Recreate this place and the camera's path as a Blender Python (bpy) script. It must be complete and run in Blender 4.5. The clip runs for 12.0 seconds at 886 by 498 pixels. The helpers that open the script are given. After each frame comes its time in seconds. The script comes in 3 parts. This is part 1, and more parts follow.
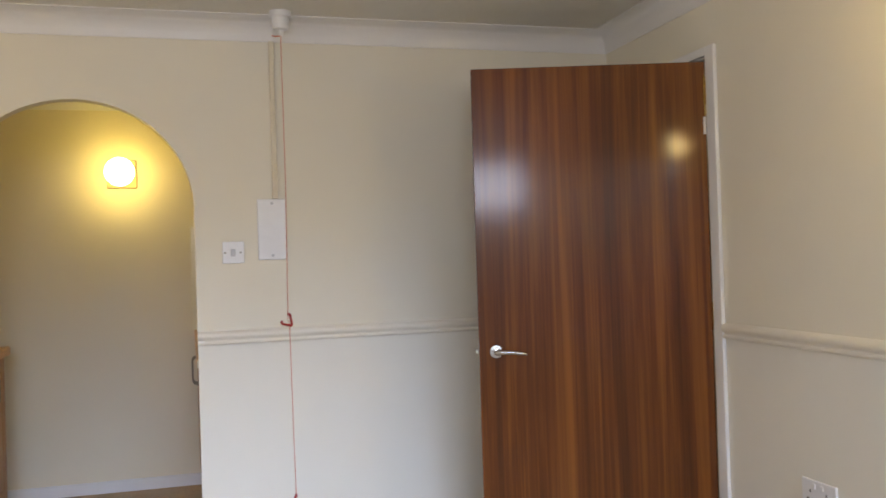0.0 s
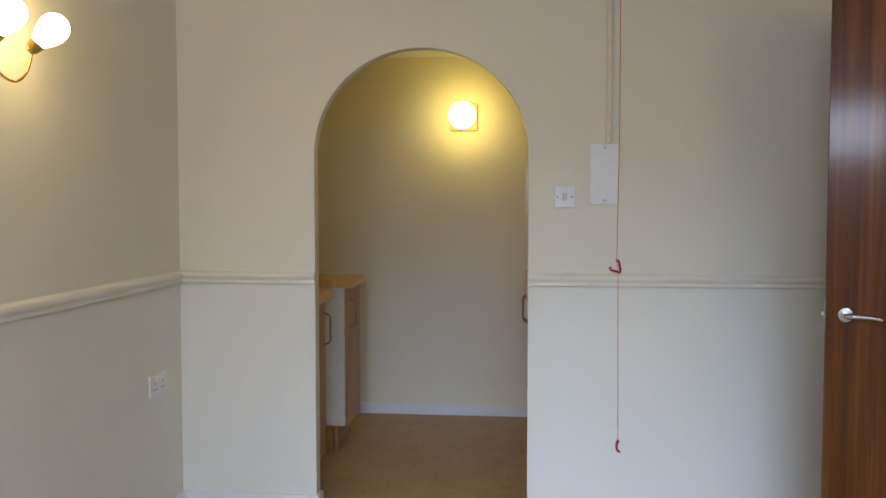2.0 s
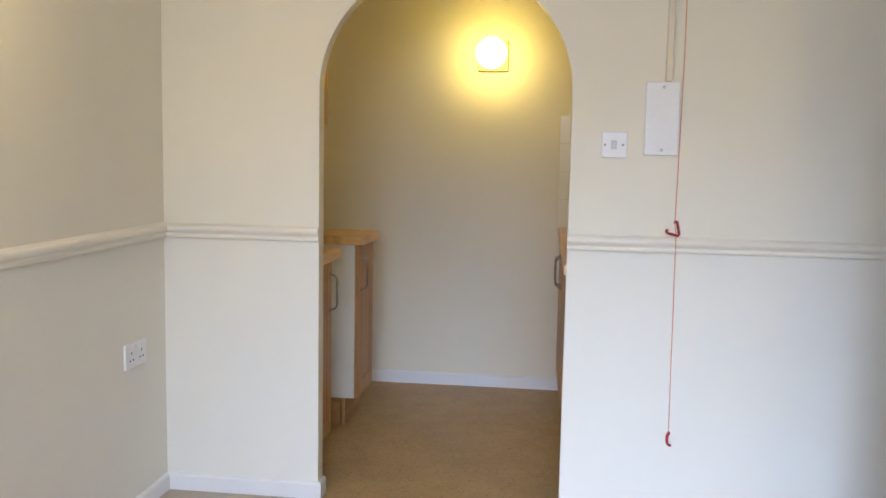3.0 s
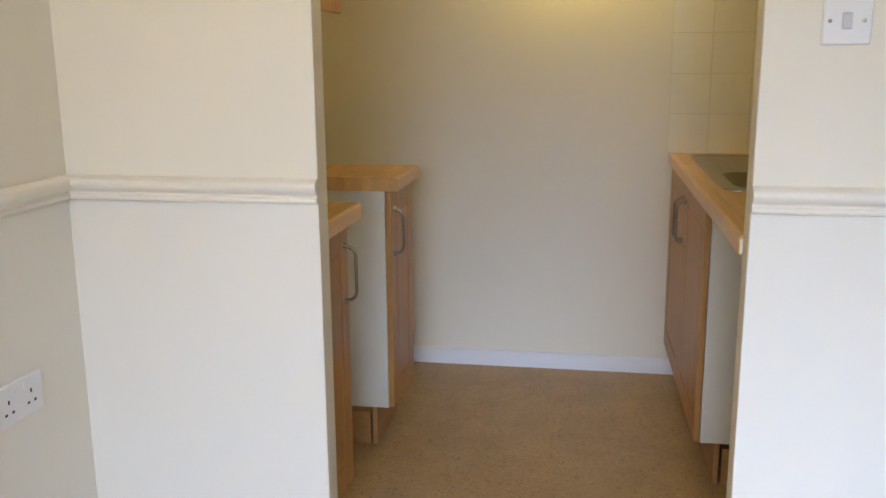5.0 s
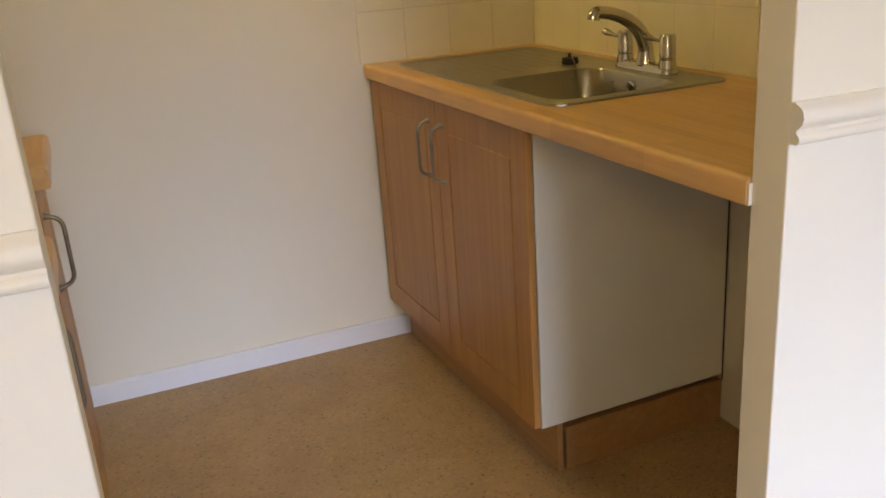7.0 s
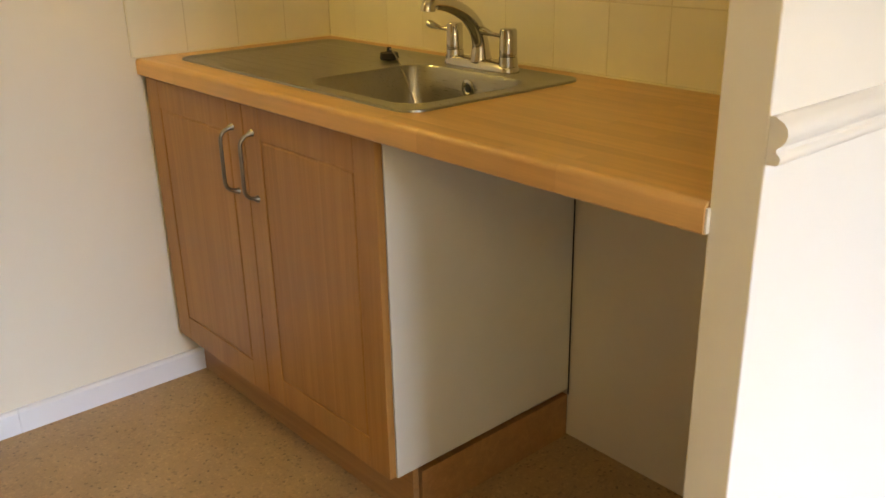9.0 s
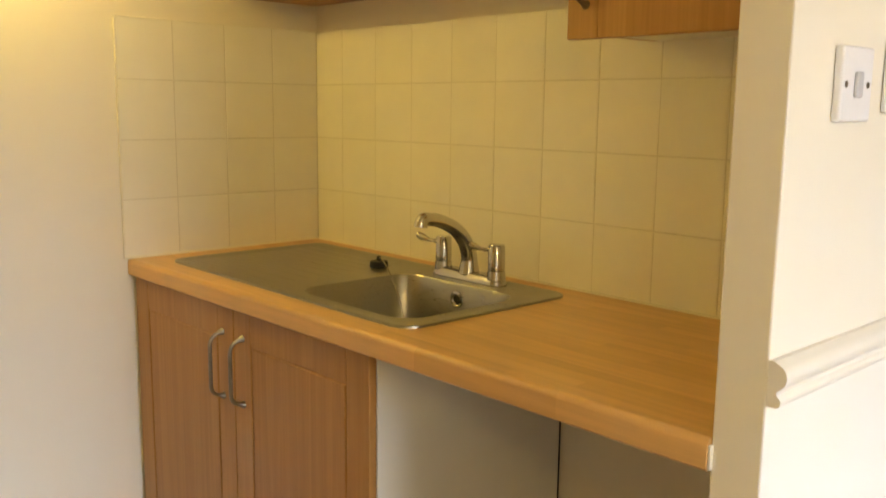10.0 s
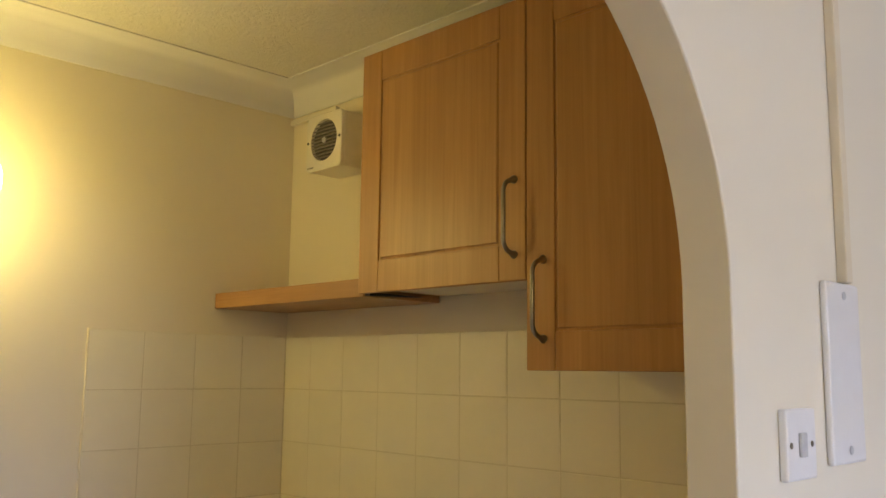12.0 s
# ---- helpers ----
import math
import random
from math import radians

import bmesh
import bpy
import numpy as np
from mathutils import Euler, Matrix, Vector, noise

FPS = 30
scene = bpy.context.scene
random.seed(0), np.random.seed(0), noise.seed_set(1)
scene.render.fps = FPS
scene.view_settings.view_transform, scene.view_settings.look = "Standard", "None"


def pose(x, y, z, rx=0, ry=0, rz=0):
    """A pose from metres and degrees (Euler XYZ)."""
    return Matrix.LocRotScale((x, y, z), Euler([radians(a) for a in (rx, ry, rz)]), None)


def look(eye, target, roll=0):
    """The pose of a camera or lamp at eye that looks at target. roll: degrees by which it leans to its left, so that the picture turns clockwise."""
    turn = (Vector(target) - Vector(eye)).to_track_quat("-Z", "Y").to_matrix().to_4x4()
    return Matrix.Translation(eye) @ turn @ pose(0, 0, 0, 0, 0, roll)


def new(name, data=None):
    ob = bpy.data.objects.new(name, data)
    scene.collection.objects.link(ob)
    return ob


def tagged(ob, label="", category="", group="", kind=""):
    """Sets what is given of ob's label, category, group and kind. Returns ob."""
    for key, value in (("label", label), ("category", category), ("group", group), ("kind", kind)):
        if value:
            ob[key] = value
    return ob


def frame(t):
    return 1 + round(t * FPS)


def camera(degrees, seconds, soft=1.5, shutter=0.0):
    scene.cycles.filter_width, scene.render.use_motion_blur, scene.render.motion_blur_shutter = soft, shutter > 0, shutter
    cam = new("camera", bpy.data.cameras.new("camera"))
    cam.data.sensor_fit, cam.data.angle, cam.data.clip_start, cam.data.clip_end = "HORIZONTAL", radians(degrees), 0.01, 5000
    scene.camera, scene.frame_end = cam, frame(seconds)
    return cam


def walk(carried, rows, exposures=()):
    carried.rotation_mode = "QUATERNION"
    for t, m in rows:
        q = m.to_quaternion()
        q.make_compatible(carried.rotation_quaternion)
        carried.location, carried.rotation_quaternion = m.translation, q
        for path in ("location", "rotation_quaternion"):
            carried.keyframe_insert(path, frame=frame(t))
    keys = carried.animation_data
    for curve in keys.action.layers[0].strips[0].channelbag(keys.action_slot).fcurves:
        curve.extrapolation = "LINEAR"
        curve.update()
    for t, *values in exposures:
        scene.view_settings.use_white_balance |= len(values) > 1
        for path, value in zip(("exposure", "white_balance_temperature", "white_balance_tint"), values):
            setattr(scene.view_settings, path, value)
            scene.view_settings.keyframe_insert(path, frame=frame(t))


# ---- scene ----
cam = camera(53.6, 12.0, soft=1.5, shutter=0.15)
PATH = [
    (0, (0.006, -3.606, 1.275), (0.547, -1.68, 1.293), -1.8),
    (0.5, (0.017, -3.62, 1.278), (0.315, -1.642, 1.279), -0.9),
    (1, (0.023, -3.645, 1.289), (0.086, -1.646, 1.266), -0.8),
    (1.5, (0.022, -3.638, 1.3), (-0.096, -1.642, 1.258), -0.6),
    (2, (0.018, -3.573, 1.293), (-0.185, -1.586, 1.188), 0.0),
    (2.5, (-0.005, -3.312, 1.294), (-0.176, -1.321, 1.209), 0.3),
    (3, (-0.054, -3.057, 1.271), (-0.299, -1.084, 1.059), 1.1),
    (3.2, (-0.066, -2.916, 1.259), (-0.351, -0.945, 1.074), 0.5),
    (4.8, (-0.259, -1.873, 1.263), (-0.595, 0.071, 0.93), -0.1),
    (5, (-0.307, -1.779, 1.252), (-0.64, 0.148, 0.831), -0.4),
    (5.5, (-0.452, -1.48, 1.254), (-0.401, 0.467, 0.801), -0.6),
    (6, (-0.602, -1.264, 1.24), (-0.419, 0.649, 0.687), 0.4),
    (6.5, (-0.701, -1.02, 1.228), (-0.28, 0.825, 0.581), -4.2),
    (7, (-0.827, -0.851, 1.23), (-0.128, 0.902, 0.568), -4.1),
    (8.8, (-0.87, -0.49, 1.216), (0.284, 0.963, 0.47), -2.2),
    (9, (-0.874, -0.483, 1.219), (0.33, 0.945, 0.505), -1.2),
    (9.5, (-0.915, -0.454, 1.244), (0.343, 0.988, 0.66), -0.1),
    (10, (-0.923, -0.454, 1.285), (0.416, 0.997, 0.968), 0.7),
    (10.5, (-0.92, -0.465, 1.334), (0.45, 0.991, 1.309), 1.1),
    (11, (-0.931, -0.475, 1.37), (0.449, 0.965, 1.528), 0.7),
    (11.5, (-0.936, -0.481, 1.398), (0.447, 0.94, 1.656), 0.2),
    (12, (-0.947, -0.484, 1.402), (0.444, 0.926, 1.679), 0.7),
]
EXPOSURES = [(0.0, -0.15, 7200, 15), (0.5, 0.30, 7200, 15), (1.0, 0.47, 7000, 14), (1.5, 0.09, 6850, 12), (2.0, -0.45, 6650, 11), (2.5, -0.1, 6650, 13), (3.0, 0.20, 6600, 13),
             (5.0, 0.32, 6600, 14), (5.5, 0.42, 6750, 15), (6.0, 0.28, 7350, 17), (6.5, 0.40, 7150, 19), (7.0, 0.46, 7250, 18), (9.0, 0.80, 7750, 15), (9.5, 0.85, 8200, 15), (10.0, 0.95, 7900, 13), (10.5, 0.58, 7000, 13), (11.0, 0.39, 6450, 16), (12.0, 0.36, 6350, 19)]
walk(cam, [(t, look(eye, target, roll)) for t, eye, target, roll in PATH], EXPOSURES)

# ---------------------------------------------------------------- plan (metres)
XL, XR = -1.467, 1.814          # living room side walls
YS = -4.6                       # window wall behind the start
CEIL = 2.258
WT = 0.065                      # thickness of the arch wall
AL, AR, SPRING = -0.883, 0.0, 1.4815   # arch opening
KX, KY = 0.567, 1.709            # kitchen side wall and far wall
TOP = 0.897                     # worktop height
DADO = 0.954                    # underside of the dado rail

# ---------------------------------------------------------------- world and lights
world = bpy.data.worlds.new("world")
scene.world = world
world.use_nodes = True
wn = world.node_tree.nodes
sky = wn.new("ShaderNodeTexSky")
sky.sky_type = "NISHITA"
sky.sun_disc = False
sky.sun_elevation = radians(38)
sky.sun_rotation = radians(20)
wn["Background"].inputs["Strength"].default_value = 0.15
world.node_tree.links.new(sky.outputs["Color"], wn["Background"].inputs["Color"])

WIN = (-0.95, 1.65, 0.60, 2.06)   # window opening x0 x1 z0 z1 in the wall behind
DAY, SUN = 37.0, 2.6
day = bpy.data.lights.new("window_daylight", "AREA")
day.shape = "RECTANGLE"
day.size, day.size_y = 1.20, 0.40
day.energy, day.color = DAY, (0.67, 0.77, 1.0)
dl = new("window_daylight", day)
dl.matrix_world = look((-0.28, YS + 0.02, 1.84), (-0.2, -2.0, 0.7))
sun = bpy.data.lights.new("overcast_sun", "SUN")
sun.energy, sun.color, sun.angle = SUN, (0.50, 0.67, 1.0), radians(34)
so = new("overcast_sun", sun)
so.matrix_world = look((0.25, -8.0, 4.42), (0.0, -2.0, 2.0))
GLOBE, BULB = 22.5, 48.0          # strength of the kitchen globe and of the wall light shades


# ---------------------------------------------------------------- materials
def material(name, rough=0.6, metal=0.0):
    m = bpy.data.materials.new(name)
    m.use_nodes = True
    b = m.node_tree.nodes["Principled BSDF"]
    b.inputs["Roughness"].default_value = rough
    b.inputs["Metallic"].default_value = metal
    return m, m.node_tree, b


def nd(t, kind, **inputs):
    n = t.nodes.new(kind)
    for k, v in inputs.items():
        n.inputs[k.replace("_", " ")].default_value = v
    return n


def place(t, scale=(1, 1, 1), shift=False):
    """World position, scaled; shift moves the grain from object to object."""
    g = t.nodes.new("ShaderNodeNewGeometry")
    m = t.nodes.new("ShaderNodeMapping")
    m.inputs["Scale"].default_value = scale
    t.links.new(g.outputs["Position"], m.inputs["Vector"])
    if shift:
        o = t.nodes.new("ShaderNodeObjectInfo")
        c = t.nodes.new("ShaderNodeCombineXYZ")
        s = nd(t, "ShaderNodeMath")
        s.operation = "MULTIPLY"
        s.inputs[1].default_value = 37.0
        t.links.new(o.outputs["Random"], s.inputs[0])
        for k in range(3):
            t.links.new(s.outputs[0], c.inputs[k])
        t.links.new(c.outputs[0], m.inputs["Location"])
    return m.outputs[0]


def noise_tex(t, vec, scale, detail=3.0, rough=0.55, distort=0.0):
    n = nd(t, "ShaderNodeTexNoise", Scale=scale, Detail=detail, Roughness=rough, Distortion=distort)
    t.links.new(vec, n.inputs["Vector"])
    return n.outputs["Fac"]


def ramp(t, fac, stops):
    r = t.nodes.new("ShaderNodeValToRGB")
    e = r.color_ramp.elements
    while len(e) < len(stops):
        e.new(0.5)
    for el, (p, c) in zip(e, stops):
        el.position, el.color = p, (*c, 1) if len(c) == 3 else c
    t.links.new(fac, r.inputs["Fac"])
    return r.outputs["Color"]


def mix(t, fac, a, b, mode="MIX"):
    m = t.nodes.new("ShaderNodeMix")
    m.data_type, m.blend_type = "RGBA", mode
    for sock, v in ((m.inputs[0], fac), (m.inputs[6], a), (m.inputs[7], b)):
        if isinstance(v, bpy.types.NodeSocket):
            t.links.new(v, sock)
        else:
            sock.default_value = (*v, 1) if isinstance(v, tuple) else v
    return m.outputs[2]


def bump(t, b, height, strength=0.2, dist=0.002):
    n = nd(t, "ShaderNodeBump", Strength=strength, Distance=dist)
    t.links.new(height, n.inputs["Height"])
    t.links.new(n.outputs[0], b.inputs["Normal"])


def gray(v):
    return (v, v, v)


def paint(name, colour, rough=0.6, grain=260.0, strength=0.12, mottled=0.03, second=None):
    """Emulsion with roller grain and slight unevenness; second: the colour under the dado rail."""
    m, t, b = material(name, rough)
    p = place(t)
    big = noise_tex(t, p, 1.7, 3)
    col = colour
    if second:
        s = t.nodes.new("ShaderNodeSeparateXYZ")
        t.links.new(p, s.inputs[0])
        step = nd(t, "ShaderNodeMath")
        step.operation = "GREATER_THAN"
        step.inputs[1].default_value = DADO + 0.02
        t.links.new(s.outputs[2], step.inputs[0])
        col = mix(t, step.outputs[0], second, colour)
    tone = ramp(t, big, [(0.3, gray(1 - mottled)), (0.7, gray(1.0))])
    t.links.new(mix(t, 1.0, col, tone, "MULTIPLY"), b.inputs["Base Color"])
    bump(t, b, noise_tex(t, p, grain, 2), strength, 0.001)
    return m


def wood(name, dark, mid, light, scale, rough=0.4, coat=0.0, contrast=1.0, fine=5.0):
    """Veneer or foil: long grain along the axis with the smallest scale."""
    m, t, b = material(name, rough)
    p = place(t, scale, shift=True)
    a = noise_tex(t, p, 1.0, 6, 0.66, 0.6)
    f = noise_tex(t, place(t, tuple(k * (fine if k > 2 else 1.3) for k in scale), True), 1.0, 3, 0.6, 0.2)
    both = nd(t, "ShaderNodeMath")
    both.operation = "MULTIPLY_ADD"
    both.inputs[1].default_value = 0.35 * max(contrast, 1.0) ** 4
    t.links.new(f, both.inputs[0])
    t.links.new(a, both.inputs[2])
    w = 0.17 / contrast
    c = ramp(t, both.outputs[0], [(0.62 - 1.4 * w, dark), (0.66, mid), (0.70 + 1.2 * w, light)])
    t.links.new(c, b.inputs["Base Color"])
    b.inputs["Coat Weight"].default_value = coat
    b.inputs["Coat Roughness"].default_value = 0.12
    b.inputs["Specular IOR Level"].default_value = 0.5 if coat == 0 else 0.15
    bump(t, b, f, 0.08, 0.0006)
    return m


def plain(name, colour, rough=0.4, metal=0.0, var=0.06, scale=30.0):
    m, t, b = material(name, rough, metal)
    n = noise_tex(t, place(t), scale, 3)
    lo = tuple(c * (1 - var) for c in colour)
    t.links.new(ramp(t, n, [(0.3, lo), (0.7, colour)]), b.inputs["Base Color"])
    return m


def glowing(name, colour, strength):
    m, t, b = material(name, 0.25)
    b.inputs["Base Color"].default_value = (0.9, 0.88, 0.82, 1)
    b.inputs["Emission Color"].default_value = (*colour, 1)
    b.inputs["Emission Strength"].default_value = strength
    return m


M_WALL = paint("cream_emulsion", (0.80, 0.755, 0.640), 0.55, second=(0.815, 0.785, 0.700))
# Yellower than M_WALL: part of the globe lamp's warm light is put in here.
M_KWALL = paint("lamp_tinted_kitchen_emulsion", (0.80, 0.730, 0.575), 0.5)
# Arch reveal cream, with the kitchen lamp's yellow light worked into the colour.
M_REVEAL = paint("lamp_tinted_emulsion", (0.80, 0.74, 0.60), 0.5)
M_TRIM = paint("cream_gloss_trim", (0.81, 0.765, 0.665), 0.3, 120.0, 0.04)
M_WHITE = paint("white_gloss_paint", (0.80, 0.79, 0.78), 0.28, 90.0, 0.05)
M_TRUNK = plain("painted_trunking", (0.76, 0.68, 0.52), 0.45)
M_PLASTIC = plain("white_plastic", (0.82, 0.82, 0.83), 0.28, 0.0, 0.03)
M_LAMPB = plain("aged_cream_metal", (0.58, 0.48, 0.28), 0.5)
M_SLAT = plain("grey_plastic", (0.26, 0.24, 0.21), 0.5)
M_FANPL = plain("ivory_plastic", (0.78, 0.74, 0.62), 0.4, 0.0, 0.04)
M_LAMINATE = plain("white_melamine", (0.77, 0.75, 0.66), 0.40, 0.0, 0.04, 8.0)
M_ROCKER = plain("grey_white_plastic", (0.55, 0.56, 0.58), 0.3, 0.0, 0.03)
M_RED = plain("red_plastic", (0.33, 0.013, 0.015), 0.35)
M_CORD = plain("faded_red_cord", (0.66, 0.24, 0.15), 0.8)
M_CHROME = plain("chrome", (0.58, 0.57, 0.54), 0.11, 1.0, 0.03)
M_SATIN = plain("satin_chrome", (0.72, 0.72, 0.72), 0.22, 1.0, 0.05)
M_BRONZE = plain("antique_pewter", (0.30, 0.27, 0.22), 0.28, 1.0, 0.15, 60.0)
M_BRASS = plain("polished_brass", (0.60, 0.42, 0.14), 0.22, 1.0, 0.1, 60.0)
M_BLACK = plain("black_rubber", (0.015, 0.015, 0.015), 0.5)
M_DARK = plain("dark_void", (0.03, 0.028, 0.024), 0.7)
M_RECESS = plain("dark_grey_recess", (0.10, 0.09, 0.075), 0.7)
M_GROUT = plain("grout", (0.72, 0.66, 0.50), 0.8, 0.0, 0.10, 120.0)
M_BEECH = wood("beech_foil", (0.345, 0.162, 0.042), (0.420, 0.209, 0.059), (0.492, 0.258, 0.079), (34, 34, 1.3), 0.40)
M_BEECHH = wood("beech_edging", (0.33, 0.168, 0.058), (0.40, 0.213, 0.077), (0.475, 0.264, 0.101), (38, 1.6, 38), 0.42)
M_TEAK = wood("teak_veneer", (0.040, 0.0098, 0.0021), (0.118, 0.0325, 0.0045), (0.225, 0.073, 0.0105), (14, 14, 0.38), 0.34, 0.46, 1.03, 6.0)
M_GLOBE = glowing("lit_opal_glass", (1.0, 0.79, 0.22), GLOBE)
M_SHADE = glowing("lit_frosted_glass", (1.0, 0.77, 0.34), BULB)


def worktop_material():
    m, t, b = material("beech_block_laminate", 0.3)
    p = place(t)
    turn = t.nodes.new("ShaderNodeMapping")
    turn.inputs["Rotation"].default_value = (0, 0, radians(90))
    t.links.new(p, turn.inputs["Vector"])
    br = nd(t, "ShaderNodeTexBrick", Scale=1.0, Mortar_Size=0.0, Brick_Width=0.30, Row_Height=0.029, Bias=0.0)
    br.inputs["Color1"].default_value = (*gray(0.0), 1)
    br.inputs["Color2"].default_value = (*gray(1.0), 1)
    br.offset = 0.37
    t.links.new(turn.outputs[0], br.inputs["Vector"])
    stave = ramp(t, br.outputs["Color"], [(0.0, (0.64, 0.365, 0.132)), (1.0, (0.75, 0.445, 0.172))])
    g = noise_tex(t, place(t, (70, 3, 70)), 1.0, 4, 0.6, 0.4)
    tone = ramp(t, g, [(0.35, gray(0.90)), (0.65, gray(1.04))])
    t.links.new(mix(t, 1.0, stave, tone, "MULTIPLY"), b.inputs["Base Color"])
    bump(t, b, g, 0.03, 0.0005)
    return m


def vinyl_material():
    m, t, b = material("speckled_vinyl", 0.45)
    p = place(t)
    base = ramp(t, noise_tex(t, p, 3.0, 4), [(0.3, (0.395, 0.258, 0.118)), (0.7, (0.465, 0.31, 0.148))])
    v = nd(t, "ShaderNodeTexVoronoi", Scale=165.0)
    t.links.new(p, v.inputs["Vector"])
    hue = t.nodes.new("ShaderNodeSeparateColor")
    t.links.new(v.outputs["Color"], hue.inputs[0])
    speck = ramp(t, hue.outputs[0], [(0.0, gray(0.58)), (0.06, gray(0.86)), (0.16, gray(0.97)), (0.80, gray(1.0)), (1.0, gray(1.17))])
    col = mix(t, 1.0, base, speck, "MULTIPLY")
    fine = ramp(t, noise_tex(t, p, 330.0, 3), [(0.33, gray(0.90)), (0.67, gray(1.08))])
    chips = nd(t, "ShaderNodeTexVoronoi", Scale=34.0)
    t.links.new(p, chips.inputs["Vector"])
    pick = t.nodes.new("ShaderNodeSeparateColor")
    t.links.new(chips.outputs["Color"], pick.inputs[0])
    near = ramp(t, chips.outputs["Distance"], [(0.0, gray(1.0)), (0.08, gray(1.0)), (0.13, gray(0.0))])
    some = ramp(t, pick.outputs[0], [(0.40, gray(0.0)), (0.42, gray(1.0))])
    chip = ramp(t, mix(t, 1.0, near, some, "MULTIPLY"), [(0.0, gray(1.0)), (1.0, gray(0.30))])
    blot = ramp(t, noise_tex(t, p, 9.0, 3), [(0.35, gray(0.93)), (0.65, gray(1.03))])
    col = mix(t, 1.0, mix(t, 0.8, col, chip, "MULTIPLY"), blot, "MULTIPLY")
    t.links.new(mix(t, 1.0, col, fine, "MULTIPLY"), b.inputs["Base Color"])
    bump(t, b, noise_tex(t, p, 300.0, 2), 0.12, 0.001)
    return m


def tile_material():
    m, t, b = material("cream_glazed_tile", 0.22)
    o = t.nodes.new("ShaderNodeObjectInfo")
    c = ramp(t, o.outputs["Random"], [(0.0, (0.84, 0.79, 0.635)), (1.0, (0.87, 0.82, 0.67))])
    n = ramp(t, noise_tex(t, place(t), 9.0, 3), [(0.3, gray(0.96)), (0.7, gray(1.0))])
    t.links.new(mix(t, 1.0, c, n, "MULTIPLY"), b.inputs["Base Color"])
    bump(t, b, noise_tex(t, place(t), 22.0, 2), 0.10, 0.002)
    return m


def steel_material():
    m, t, b = material("brushed_steel", 0.3, 1.0)
    g = noise_tex(t, place(t, (420, 30, 420)), 1.0, 2)
    t.links.new(ramp(t, g, [(0.3, (0.33, 0.322, 0.285)), (0.7, (0.375, 0.365, 0.325))]), b.inputs["Base Color"])
    t.links.new(ramp(t, g, [(0.3, gray(0.27)), (0.7, gray(0.34))]), b.inputs["Roughness"])
    return m


def artex_material():
    m, t, b = material("stippled_ceiling", 0.7)
    p = place(t)
    h = noise_tex(t, p, 55.0, 4, 0.65, 1.2)
    t.links.new(ramp(t, noise_tex(t, p, 2.0, 3), [(0.3, (0.74, 0.72, 0.66)), (0.7, (0.79, 0.77, 0.71))]), b.inputs["Base Color"])
    bump(t, b, ramp(t, h, [(0.42, gray(0)), (0.62, gray(1))]), 0.38, 0.005)
    return m


def carpet_material():
    m, t, b = material("beige_carpet", 0.95)
    p = place(t)
    t.links.new(ramp(t, noise_tex(t, p, 160.0, 4), [(0.3, (0.48, 0.41, 0.33)), (0.7, (0.62, 0.54, 0.45))]), b.inputs["Base Color"])
    bump(t, b, noise_tex(t, p, 400.0, 2), 0.6, 0.006)
    return m


def glass_material():
    m, t, b = material("window_glass", 0.0)
    b.inputs["Transmission Weight"].default_value = 1.0
    b.inputs["IOR"].default_value = 1.02
    b.inputs["Base Color"].default_value = (0.95, 0.97, 0.97, 1)
    return m


M_WORKTOP, M_VINYL, M_TILE, M_STEEL = worktop_material(), vinyl_material(), tile_material(), steel_material()
M_ARTEX, M_CARPET, M_GLASS = artex_material(), carpet_material(), glass_material()

# ---------------------------------------------------------------- mesh helpers
ORIGIN = {}


def thing(name, base, label, category, group="", kind=""):
    e = new(name)
    e.empty_display_size = 0.05
    e.location = base
    ORIGIN[e] = Vector(base)
    return tagged(e, label, category, group, kind)


def part(name, bm, mat, parent=None, label="", smooth=False):
    """One mesh object from a bmesh in world coordinates, under a thing or a part."""
    me = bpy.data.meshes.new(name)
    bmesh.ops.recalc_face_normals(bm, faces=bm.faces)
    o = ORIGIN.get(parent, Vector((0, 0, 0)))
    bm.transform(Matrix.Translation(-o))
    bm.to_mesh(me)
    bm.free()
    me.materials.append(mat)
    if smooth:
        me.shade_smooth()
        me.set_sharp_from_angle(angle=radians(44))
    ob = new(name, me)
    ob.parent = parent
    ORIGIN[ob] = o
    return tagged(ob, label) if label else ob


def structure(name, bm, mat, label, category, smooth=False):
    return tagged(part(name, bm, mat, smooth=smooth), label, category, "", "structure")


def box(x0, x1, y0, y1, z0, z1, bevel=0.0, seg=2, bm=None):
    bm = bm or bmesh.new()
    vs = bmesh.ops.create_cube(bm, size=1.0)["verts"]
    for v in vs:
        v.co = ((x0 + x1) / 2 + v.co.x * (x1 - x0), (y0 + y1) / 2 + v.co.y * (y1 - y0), (z0 + z1) / 2 + v.co.z * (z1 - z0))
    if bevel:
        es = list({e for v in vs for e in v.link_edges})
        bmesh.ops.bevel(bm, geom=es, offset=bevel, segments=seg, affect="EDGES", profile=0.5)
    return bm


